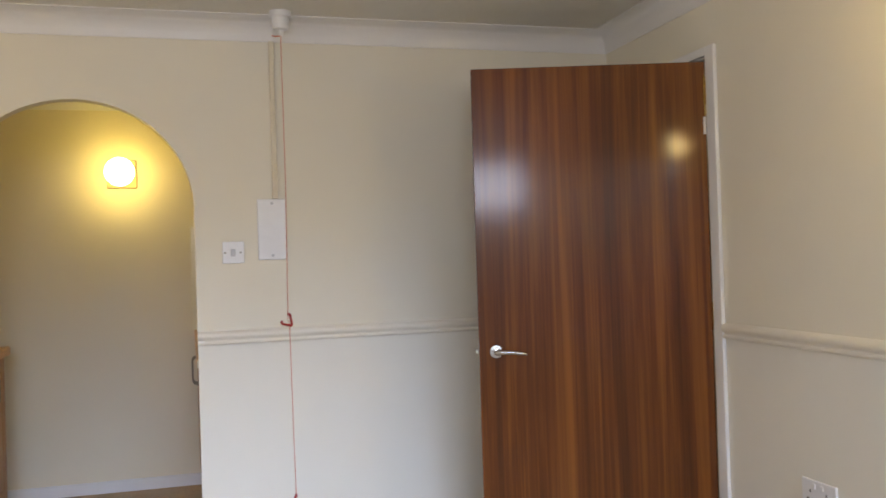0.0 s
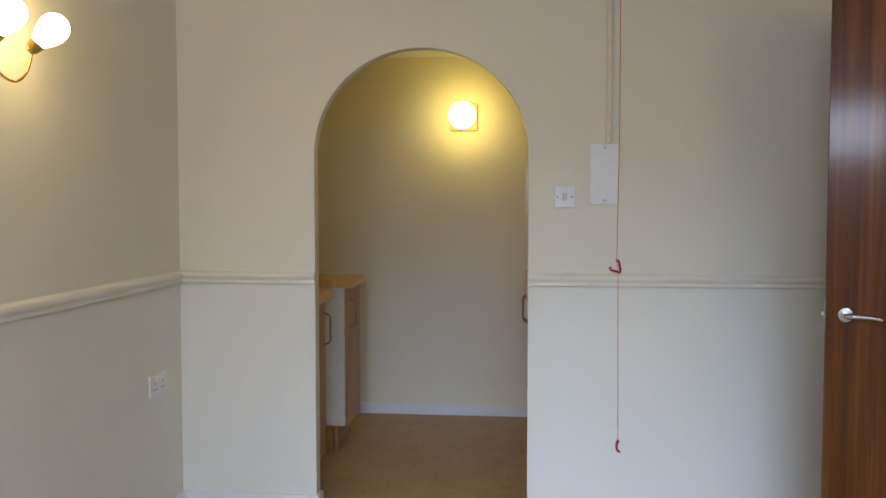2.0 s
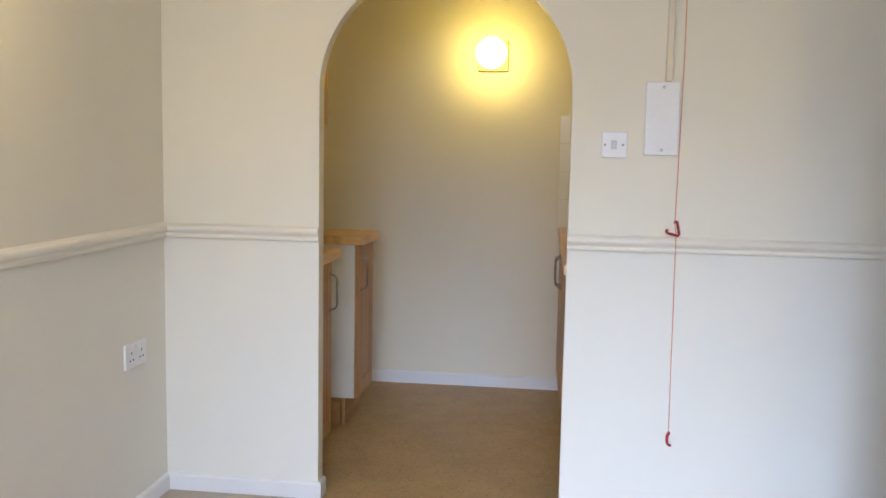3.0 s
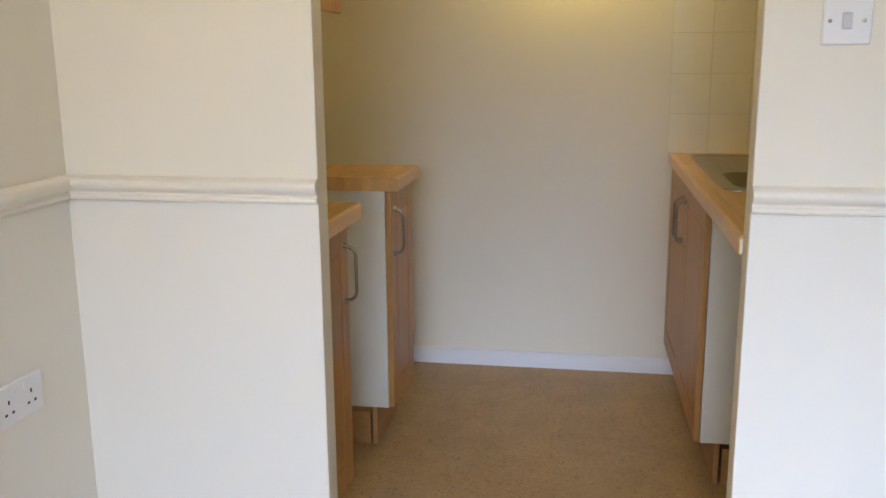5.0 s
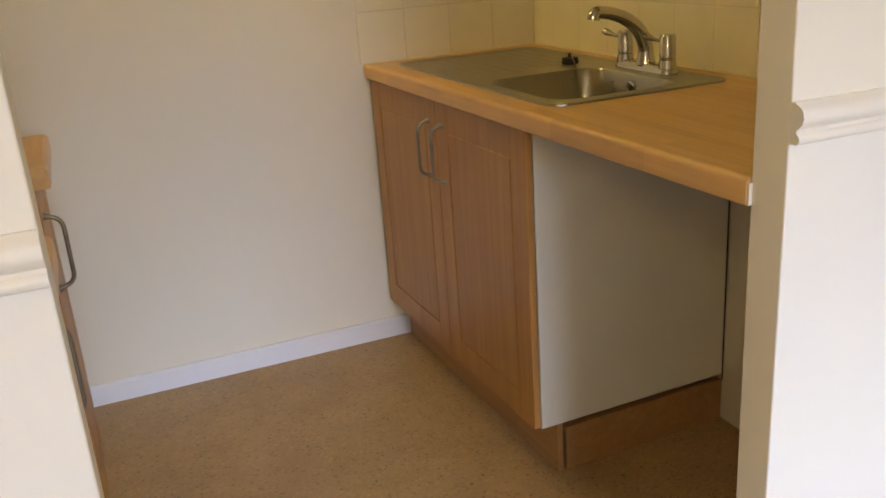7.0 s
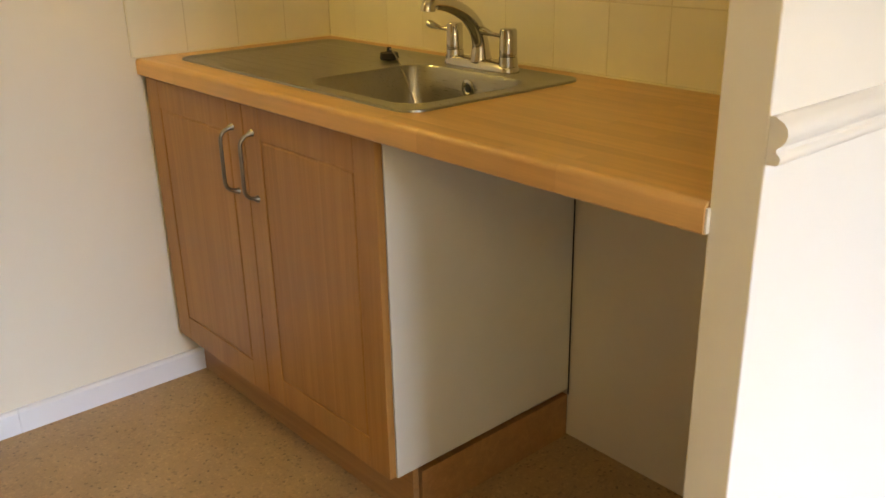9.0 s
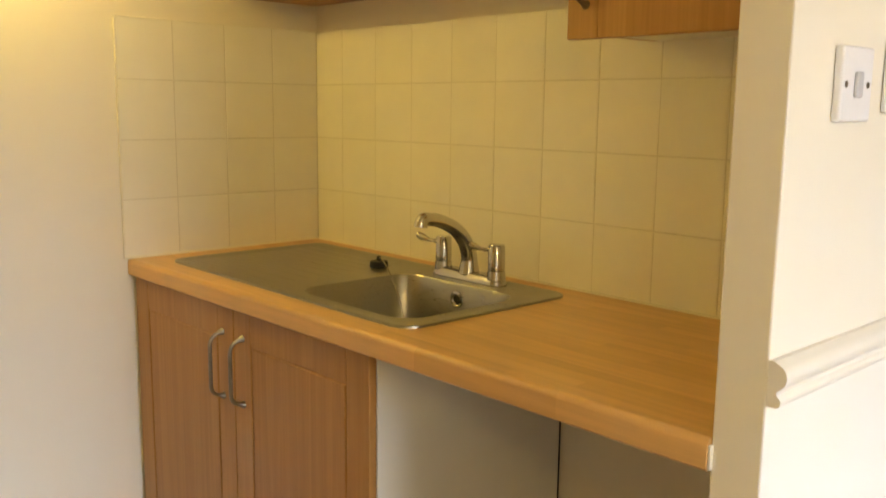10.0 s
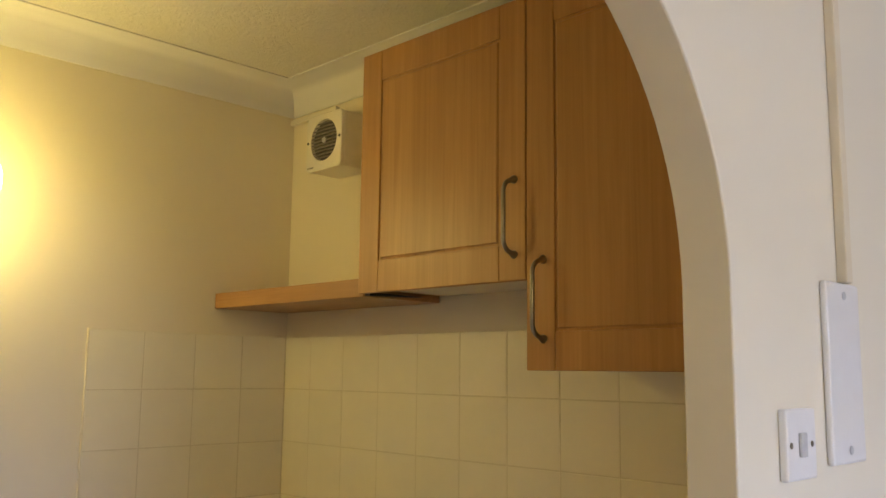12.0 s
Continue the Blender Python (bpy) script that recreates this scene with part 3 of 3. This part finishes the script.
# ---------------------------------------------------------------- kitchen: units
def handle(x, y, z0, z1, nx, parent):
    """A bowed bar handle on a door face at x; nx: the way the face looks."""
    d = lambda a: x + nx * a
    pts = [(d(0.0), y, z0), (d(0.006), y, z0 + 0.001)] + arc((d(0.012), y, z0 + 0.003), (d(0.030), y, z0 + 0.008), (d(0.032), y, z0 + 0.026), 5)
    pts += arc((d(0.032), y, z1 - 0.026), (d(0.030), y, z1 - 0.008), (d(0.012), y, z1 - 0.003), 5) + [(d(0.006), y, z1 - 0.001), (d(0.0), y, z1)]
    rad = [0.0088, 0.0066] + [0.0044] * 12 + [0.0066, 0.0088]
    return part("handle", tube(pts, 0.005, 10, radii=rad), M_BRONZE, parent, "pewter bow handle", True)


def shaker_door(x, y0, y1, z0, z1, nx, parent, hy, hz0, hz1, w=0.066):
    """A framed foil door with a grooved field; x is its front face."""
    f = lambda a: sorted((x, x - nx * a))
    ys0, ys1, zs0, zs1 = y0 + w, y1 - w, z0 + w + 0.004, z1 - w - 0.004
    rings = []
    for inset, depth in ((0.0, 0.016), (0.0, 0.0036), (0.0045, 0.0030), (0.0075, 0.0006)):
        xx = x - nx * depth
        rings.append([(xx, ys0 + inset, zs0 + inset), (xx, ys1 - inset, zs0 + inset), (xx, ys1 - inset, zs1 - inset), (xx, ys0 + inset, zs1 - inset)])
    d = part("door", loops(rings), M_BEECH, parent)
    for a, b in ((y0, ys0), (ys1, y1)):
        part("stile", box(*f(0.018), a, b, z0, z1, 0.0016), M_BEECH, d)
    for a, b in ((z0, zs0), (zs1, z1)):
        part("rail", box(*f(0.018), ys0 + 0.0003, ys1 - 0.0003, a, b, 0.0016), M_BEECH, d)
    handle(x, hy, hz0, hz1, nx, d)
    return d


def base_unit(label, xf, xb, y0, y1, nx, doors, plinth_x, ends):
    """A floor unit: door face at xf, back at xb, along y0 to y1."""
    u = thing("base_unit", ((xf + xb) / 2, (y0 + y1) / 2, 0), label, "kitchen unit", "kitchen base units")
    cf = xf - nx * 0.0195
    b = sorted((cf, xb))
    part("side_panel", box(*b, y0, y0 + 0.016, 0.132, TOP - 0.043, 0.0008), M_LAMINATE, u, "white melamine side panel")
    part("side_panel", box(*b, y1 - 0.016, y1, 0.132, TOP - 0.043, 0.0008), M_LAMINATE, u, "white melamine side panel")
    part("bottom_panel", box(*b, y0 + 0.0165, y1 - 0.0165, 0.132, 0.148), M_LAMINATE, u)
    part("top_rail", box(*sorted((cf, cf - nx * 0.09)), y0 + 0.0165, y1 - 0.0165, TOP - 0.059, TOP - 0.043), M_LAMINATE, u)
    part("back_panel", box(*sorted((xb, xb + nx * 0.006)), y0 + 0.0165, y1 - 0.0165, 0.149, TOP - 0.06), M_LAMINATE, u)
    for dy0, dy1, hy in doors:
        shaker_door(xf, dy0, dy1, 0.136, 0.850, nx, u, hy, 0.645, 0.792)
    part("plinth", box(*sorted((plinth_x, plinth_x - nx * 0.016)), y0 + 0.004, y1 - 0.001, 0.0, 0.130, 0.001), M_BEECHH, u, "beech plinth board")
    for e in ends:
        part("plinth_return", box(*sorted((plinth_x - nx * 0.024, xb)), e + 0.002, e + 0.018, 0.0, 0.115, 0.001), M_BEECHH, u, "beech plinth return")
    return u


def worktop(label, x_front, x_back, y0, y1, nx, hole=None, skew=0.0):
    """A laminate worktop with a rolled front edge; skew: how much less it stands out at y0."""
    t, r = 0.042, 0.011
    prof = [(x_back, TOP), (x_back, TOP - t), (x_front - nx * 0.003, TOP - t), (x_front, TOP - t + 0.003)]
    for a in range(0, 91, 15):
        prof.append((x_front - nx * r * (1 - math.cos(radians(a))), TOP - r + r * math.sin(radians(a))))
    bm = bmesh.new()
    vs = [[bm.verts.new((x - nx * (k if i > 1 else 0), y, z)) for i, (x, z) in enumerate(prof)] for y, k in ((y0, skew), (y1, 0.0))]
    n = len(prof)
    for k in range(n):
        bm.faces.new((vs[0][k], vs[0][(k + 1) % n], vs[1][(k + 1) % n], vs[1][k]))
    bm.faces.new(vs[0][::-1])
    bm.faces.new(vs[1])
    bmesh.ops.triangulate(bm, faces=[f for f in bm.faces if len(f.verts) > 4])
    ob = part("worktop", bm, M_WORKTOP, None, "", True)
    if hole:
        cut = part("cutter", box(*hole, TOP - 0.2, TOP + 0.1), M_WORKTOP)
        b = ob.modifiers.new("cut", "BOOLEAN")
        b.object, b.solver = cut, "EXACT"
        dg = bpy.context.evaluated_depsgraph_get()
        me = bpy.data.meshes.new_from_object(ob.evaluated_get(dg))
        ob.modifiers.clear()
        ob.data = me
        bpy.data.objects.remove(cut)
    return tagged(ob, label, "worktop")


DX = 0.0   # face of the sink unit's doors
UY = 0.752   # near side of the sink unit
sink_unit = base_unit("beech effect sink base unit with two framed doors", DX, KX - 0.014, UY, KY - 0.010, -1,
          [(UY + 0.001, 1.2185, 1.182), (1.2215, KY - 0.012, 1.267)], 0.062, [UY])
part("edge_seal", box(KX - 0.0170, KX - 0.0145, UY - 0.0025, UY - 0.0002, 0.118, TOP - 0.042), M_DARK, sink_unit, "dark strip where the side panel meets the wall")
sink_unit.rotation_euler = (0, 0, radians(1.1))
long_top = worktop("beech block effect laminate worktop along the wall", -0.021, KX - 0.001, WT + 0.001, KY - 0.001, -1, (0.075, 0.47, 0.74, 1.56), 0.013)
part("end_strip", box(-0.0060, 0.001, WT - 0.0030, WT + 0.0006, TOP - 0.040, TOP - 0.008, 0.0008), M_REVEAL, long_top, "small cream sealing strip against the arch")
LX = -0.930  # face of the left units' doors
base_unit("narrow beech effect base unit beside the arch", LX, XL + 0.002, WT + 0.003, 0.372, 1, [(WT + 0.005, 0.370, 0.335)], -0.990, [0.356])
base_unit("narrow beech effect base unit with a white side", LX, XL + 0.002, 0.868, 1.190, 1, [(0.870, 1.188, 0.908)], -0.990, [0.868])
worktop("short beech laminate worktop beside the arch", -0.893, XL + 0.001, WT + 0.001, 0.380, 1)
worktop("short beech laminate worktop on the narrow unit", -0.902, XL + 0.001, 0.850, 1.200, 1)


def wall_unit(label, xf, xb, y0, y1, z0, z1, nx, hy, hz0):
    u = thing("wall_unit", ((xf + xb) / 2, (y0 + y1) / 2, z0), label, "kitchen unit", "kitchen wall units")
    cf = xf - nx * 0.0195
    b = sorted((cf, xb))
    zb = z0 + 0.012
    part("side_panel", box(*b, y0 + 0.001, y0 + 0.017, zb, z1 - 0.004, 0.0008), M_LAMINATE, u)
    part("side_panel", box(*b, y1 - 0.017, y1 - 0.001, zb, z1 - 0.004, 0.0008), M_BEECH, u)
    part("bottom_panel", box(*b, y0 + 0.0175, y1 - 0.0175, zb, zb + 0.016), M_LAMINATE, u, "white melamine underside")
    part("top_panel", box(*b, y0 + 0.0175, y1 - 0.0175, z1 - 0.020, z1 - 0.004), M_LAMINATE, u)
    part("back_panel", box(*sorted((xb, xb + nx * 0.006)), y0 + 0.0175, y1 - 0.0175, zb + 0.0165, z1 - 0.0205), M_LAMINATE, u)
    shaker_door(xf, y0, y1, z0, z1, nx, u, hy, hz0, hz0 + 0.145)
    return u


wall_unit("short beech effect wall unit with one framed door", 0.304, KX - 0.002, 0.565, 1.056, 1.574, 2.130, -1, 0.592, 1.623)
wall_unit("tall beech effect wall unit with one framed door", 0.304, KX - 0.002, WT + 0.003, 0.562, 1.406, 2.130, -1, 0.522, 1.463)
wall_unit("narrow beech effect wall unit with one framed door", -1.165, XL + 0.002, 0.868, 1.190, 1.410, 2.130, 1, 0.908, 1.46)
shelf = thing("wall_shelf", (KX, 1.35, 1.560), "thick beech effect shelf in the corner", "shelf")
part("board", box(0.322, KX - 0.001, 1.0585, KY - 0.001, 1.569, 1.611, 0.0015), M_BEECHH, shelf)
# thin dark wedge added for the shade on the shelf's unlit end
bm = bmesh.new()
wedge = [[bm.verts.new((x, y, z)) for x, z in ((0.326, 1.5780), (0.326, 1.5700), (0.500, 1.5775))] for y in (1.040, 1.0580)]
bm.faces.new(wedge[0])
bm.faces.new(wedge[1][::-1])
for k in range(3):
    bm.faces.new((wedge[0][k], wedge[1][k], wedge[1][(k + 1) % 3], wedge[0][(k + 1) % 3]))
part("end_edge", bm, M_DARK, shelf, "dark wedge for the shade on the shelf end under the wall unit")

# ---------------------------------------------------------------- sink and tap
SX0, SX1, SY0, SY1 = 0.045, 0.504, 0.690, 1.615
BX0, BX1, BY0, BY1 = 0.088, 0.410, 0.742, 1.112


def ring(x0, x1, y0, y1, r, z, n=6):
    return [(x, y, z) for x, y in rounded(x0, x1, y0, y1, r, n)]


sink = thing("kitchen_sink", (0.27, 1.16, TOP), "stainless steel inset sink with a drainer and chain plug", "sink")
# the sheet: rim, deck on three sides, the bowl
bm = bmesh.new()
z = TOP + 0.0015
rim = [ring(SX0, SX1, SY0, SY1, 0.045, TOP - 0.001), ring(SX0 + 0.001, SX1 - 0.001, SY0 + 0.001, SY1 - 0.001, 0.044, TOP + 0.004),
       ring(SX0 + 0.006, SX1 - 0.006, SY0 + 0.006, SY1 - 0.006, 0.040, TOP + 0.005), ring(SX0 + 0.016, SX1 - 0.016, SY0 + 0.016, SY1 - 0.016, 0.032, z)]
vs = [[bm.verts.new(p) for p in r] for r in rim]
n = len(vs[0])
for a, b in zip(vs, vs[1:]):
    for k in range(n):
        bm.faces.new((a[k], a[(k + 1) % n], b[(k + 1) % n], b[k]))
bowl = [ring(BX0, BX1, BY0, BY1, 0.062, z), ring(BX0 + 0.004, BX1 - 0.004, BY0 + 0.004, BY1 - 0.004, 0.060, z - 0.006),
        ring(BX0 + 0.010, BX1 - 0.010, BY0 + 0.010, BY1 - 0.010, 0.058, z - 0.10), ring(BX0 + 0.022, BX1 - 0.022, BY0 + 0.022, BY1 - 0.022, 0.055, z - 0.138),
        ring(BX0 + 0.045, BX1 - 0.045, BY0 + 0.045, BY1 - 0.045, 0.045, z - 0.150)]
bs = [[bm.verts.new(p) for p in r] for r in bowl]
for a, b in zip(bs, bs[1:]):
    for k in range(n):
        bm.faces.new((a[k], a[(k + 1) % n], b[(k + 1) % n], b[k]))
bm.faces.new(bs[-1])
inner, hole = vs[-1], bs[0]
edges = [bm.edges.get((inner[k], inner[(k + 1) % n])) for k in range(n)] + [bm.edges.get((hole[k], hole[(k + 1) % n])) for k in range(n)]
bmesh.ops.triangle_fill(bm, edges=edges, use_beauty=True, use_dissolve=False)
part("basin", bm, M_STEEL, sink, "brushed stainless steel basin", True)
for k in range(9):
    x = 0.095 + k * 0.042
    part("drainer_rib", loops([ring(x, x + 0.016, 1.20, 1.575, 0.0075, z + h, 3) if not q else ring(x + 0.003, x + 0.013, 1.206, 1.569, 0.0045, z + h, 3) for h, q in ((-0.001, 0), (0.0001, 0), (0.0006, 1))]), M_STEEL, sink, "", True)
part("waste", lathe([(0, 0), (0.036, 0), (0.036, 0.003), (0.028, 0.002), (0, 0.001)], Matrix.Translation((0.24, 0.94, z - 0.150))), M_CHROME, sink, "", True)
ov = Matrix.Translation((BX1 - 0.0065, 0.935, TOP - 0.034)) @ Matrix.Rotation(radians(-90), 4, "Y")
part("overflow", lathe([(0, -0.001), (0.019, -0.001), (0.019, 0.003), (0.013, 0.005), (0.010, 0.002), (0, 0.002)], ov, 20), M_CHROME, sink, "chrome overflow ring", True)
part("overflow_hole", lathe([(0, 0.0022), (0.009, 0.0022), (0.0085, 0.0034), (0, 0.0034)], ov, 14), M_DARK, sink)
part("plug", lathe([(0, 0), (0.021, 0), (0.023, 0.004), (0.021, 0.016), (0.006, 0.018), (0.005, 0.028), (0, 0.029)], Matrix.Translation((0.395, 1.205, z))), M_BLACK, sink, "black rubber plug", True)
ch = [Vector((0.395, 1.205, z + 0.026))] + arc((0.388, 1.185, z + 0.024), (0.36, 1.12, z + 0.012), (0.338, 1.06, z - 0.04), 6) + arc((0.330, 1.035, z - 0.07), (0.315, 1.0, z - 0.13), (0.28, 0.96, z - 0.146), 6)
part("plug_chain", tube(ch, 0.0015, 6), M_SLAT, sink, "fine metal ball chain")

TX, TY0, TY1 = 0.456, 0.866, 1.038
TYC = (TY0 + TY1) / 2
tap = thing("mixer_tap", (TX, TYC, z), "chrome lever mixer tap on the sink deck", "tap")
bar = [ring(TX - 0.024, TX + 0.024, TY0 - 0.024, TY1 + 0.024, 0.023, z + 0.0002), ring(TX - 0.024, TX + 0.024, TY0 - 0.024, TY1 + 0.024, 0.023, z + 0.008),
       ring(TX - 0.018, TX + 0.018, TY0 - 0.018, TY1 + 0.018, 0.0175, z + 0.018), ring(TX - 0.012, TX + 0.012, TY0 - 0.010, TY1 + 0.010, 0.0115, z + 0.022)]
part("body", loops(bar), M_CHROME, tap, "", True)
sp = [Vector((TX, TYC, z + 0.016)), Vector((TX, TYC, z + 0.040))] + arc((TX, TYC, z + 0.052), (TX - 0.012, TYC, z + 0.122), (TX - 0.105, TYC, z + 0.146), 9) + [Vector((TX - 0.125, TYC, z + 0.149))] + arc((TX - 0.132, TYC, z + 0.150), (TX - 0.148, TYC, z + 0.150), (TX - 0.148, TYC, z + 0.133), 4)
rad = [0.025, 0.0195] + [0.0185, 0.0182, 0.0178, 0.0174, 0.0170, 0.0165, 0.0160, 0.0156, 0.0152, 0.0149] + [0.0145] + [0.0150] * 5
part("spout", tube(sp, 0.014, 16, radii=rad), M_CHROME, tap, "curved chrome spout", True)
for y, k in ((TY1, 1), (TY0, -1)):
    part("valve", lathe([(0.0215, 0.014), (0.0195, 0.034), (0.0178, 0.035), (0.0178, 0.038), (0.0192, 0.039), (0.0184, 0.088), (0.0155, 0.092), (0, 0.093)], Matrix.Translation((TX, y, z)), 20), M_CHROME, tap, "", True)
    lv = [Vector((TX, y, z + 0.072)), Vector((TX + 0.006, y + 0.02, z + 0.074)), Vector((TX - 0.004, y + 0.045, z + 0.077)), Vector((TX - 0.010, y + 0.066, z + 0.083)), Vector((TX - 0.012, y + 0.078, z + 0.087))]
    part("lever", tube(lv, 0.005, 10, radii=[0.006, 0.0045, 0.0045, 0.0095, 0.0075]), M_CHROME, tap, "", True)

# ---------------------------------------------------------------- kitchen fittings
lamp = thing("globe_wall_light", (-0.393, KY, 1.72), "lit opal glass globe light on a square base", "wall light")
part("base", box(-0.4745, -0.3115, KY - 0.022, KY, 1.722, 1.884, 0.006), M_LAMPB, lamp, "square cream base")
part("gallery", lathe([(0.052, 0), (0.052, 0.046), (0.046, 0.070), (0, 0.070)], Matrix.Translation((-0.393, KY - 0.022, 1.803)) @ Matrix.Rotation(radians(90), 4, "X")), M_PLASTIC, lamp)
bm = bmesh.new()
bmesh.ops.create_uvsphere(bm, u_segments=32, v_segments=18, radius=0.080)
bm.transform(Matrix.Translation((-0.393, KY - 0.163, 1.803)))
part("globe", bm, M_GLOBE, lamp, "lit opal glass globe", True)

FX, FY0, FY1, FZ0, FZ1 = 0.450, 1.322, 1.478, 1.940, 2.098
fan = thing("extractor_fan", (KX, (FY0 + FY1) / 2, FZ0), "ivory plastic box extractor fan with a round grille", "extractor fan")
part("housing", box(FX + 0.012, KX - 0.001, FY0 + 0.003, FY1 - 0.003, FZ0 + 0.003, FZ1 - 0.003, 0.005), M_FANPL, fan)
yc, zc, R = (FY0 + FY1) / 2, (FZ0 + FZ1) / 2 + 0.004, 0.058
hy, hz, zm = (FY1 - FY0) / 2, (FZ1 - FZ0) / 2, (FZ0 + FZ1) / 2
angles = [2 * math.pi * (k + 0.5) / 64 for k in range(64)]


def outline(x, grow=0.0):
    """The square outline of the fan's front, by angle."""
    pts = []
    for a in angles:
        c, sn = math.cos(a), math.sin(a)
        r = 1.0 / (abs(c / (hy + grow)) ** 14 + abs(sn / (hz + grow)) ** 14) ** (1 / 14)
        pts.append((x, yc + r * c, zm + r * sn))
    return pts


def circle(x, r):
    return [(x, yc + r * math.cos(a), zc + r * math.sin(a)) for a in angles]


part("front_plate", loops([outline(FX + 0.0115), outline(FX + 0.002), outline(FX, -0.002), circle(FX, R), circle(FX + 0.009, R - 0.002)], None, True, False), M_FANPL, fan)
part("dark_recess", loops([circle(FX + 0.009, R - 0.002), circle(FX + 0.0095, 0.002)], None, False, True), M_RECESS, fan)
for k in range(11):
    zz = zc - R + 0.010 + k * (2 * R - 0.020) / 10
    h = math.sqrt(max(R * R - (zz - zc) ** 2, 1e-6)) - 0.001
    part("grille_slat", box(FX + 0.001, FX + 0.006, yc - h, yc + h, zz - 0.0011, zz + 0.0011), M_SLAT, fan)
part("hub", lathe([(0, 0), (0.008, 0), (0.008, 0.004), (0, 0.005)], Matrix.Translation((FX + 0.004, yc, zc)) @ Matrix.Rotation(radians(-90), 4, "Y"), 16), M_ROCKER, fan)
for y in (FY0 + 0.008, FY1 - 0.008):
    part("screw", lathe([(0, 0), (0.004, 0), (0.0035, 0.0012), (0, 0.0014)], Matrix.Translation((FX, y, zc)) @ Matrix.Rotation(radians(-90), 4, "Y"), 10), M_DARK, fan)
part("name_bar", box(FX - 0.0006, FX + 0.001, FY1 - 0.036, FY1 - 0.008, FZ0 + 0.009, FZ0 + 0.014), M_SATIN, fan)
tagged(part("fan_cable_trunking", box(KX - 0.016, KX - 0.001, FY1 + 0.002, KY - 0.001, 2.142, 2.158, 0.002), M_FANPL), "ivory cable trunking from the fan to the corner", "trunking")

# ---------------------------------------------------------------- tiles
G, TT = 0.0024, 0.006
rows = [TOP + k * (1.497 - TOP) / 4 for k in range(5)]
cols_n = [-0.028 + k * (KX - 0.008 + 0.028) / 4 for k in range(5)]
cols_e = [KY - 0.002] + [1.578 - 0.149 * k for k in range(11)] + [WT + 0.002]
tagged(part("grout_bed", box(cols_n[0] + 0.001, KX - 0.001, KY - 0.0062, KY, TOP, rows[-1] - 0.001), M_GROUT, wall_kn), "", "", "", "")
part("grout_bed", box(KX - 0.0062, KX, WT + 0.002, KY - 0.0065, TOP, rows[-1] - 0.001), M_GROUT, wall_ke)
bead = plain("cream_sealant", (0.82, 0.76, 0.58), 0.5)
part("sealant_bead", box(cols_n[0] - 0.0035, cols_n[0] + 0.0010, KY - 0.0078, KY - 0.0003, TOP + 0.0005, rows[-1] + 0.0030, 0.0012), bead, wall_kn)
part("sealant_bead", box(cols_n[0] + 0.0012, KX - 0.0085, KY - 0.0074, KY - 0.0003, rows[-1] - 0.0008, rows[-1] + 0.0025, 0.0008), bead, wall_kn)
part("sealant_bead", box(cols_n[0] + 0.0012, KX - 0.0085, KY - 0.0120, KY - 0.0072, TOP - 0.0005, TOP + 0.0045, 0.0015), bead, wall_kn)
part("sealant_bead", box(KX - 0.0120, KX - 0.0072, WT + 0.004, KY - 0.0125, TOP - 0.0005, TOP + 0.0045, 0.0015), bead, wall_ke)
shared = {}


def tile(axis, a0, a1, z0, z1, parent):
    w, h = round(a1 - a0 - G, 4), round(z1 - z0 - G, 4)
    key = (axis, w, h)
    if key not in shared:
        bm = box(-w / 2, w / 2, 0, TT, -h / 2, h / 2) if axis == "n" else box(0, TT, -w / 2, w / 2, -h / 2, h / 2)
        front = [e for e in bm.edges if all((v.co.y if axis == "n" else v.co.x) < 1e-6 for v in e.verts)]
        bmesh.ops.bevel(bm, geom=front, offset=0.0008, segments=2, affect="EDGES", profile=0.5)
        bmesh.ops.recalc_face_normals(bm, faces=bm.faces)
        me = bpy.data.meshes.new("tile")
        bm.to_mesh(me)
        bm.free()
        me.materials.append(M_TILE)
        shared[key] = me
    ob = new("tile", shared[key])
    c = ((a0 + a1) / 2, (z0 + z1) / 2)
    ob.location = (c[0], KY - TT - 0.001, c[1]) if axis == "n" else (KX - TT - 0.001, c[0], c[1])
    ob.rotation_euler = (random.uniform(-0.003, 0.003), 0, random.uniform(-0.003, 0.003))
    ob.parent = parent


for z0, z1 in zip(rows, rows[1:]):
    for a0, a1 in zip(cols_n, cols_n[1:]):
        tile("n", a0, a1, z0, z1, wall_kn)
    for a1, a0 in zip(cols_e, cols_e[1:]):
        if a1 - a0 > 0.02:
            tile("e", a0, min(a1, KY - 0.008), z0, z1, wall_ke)
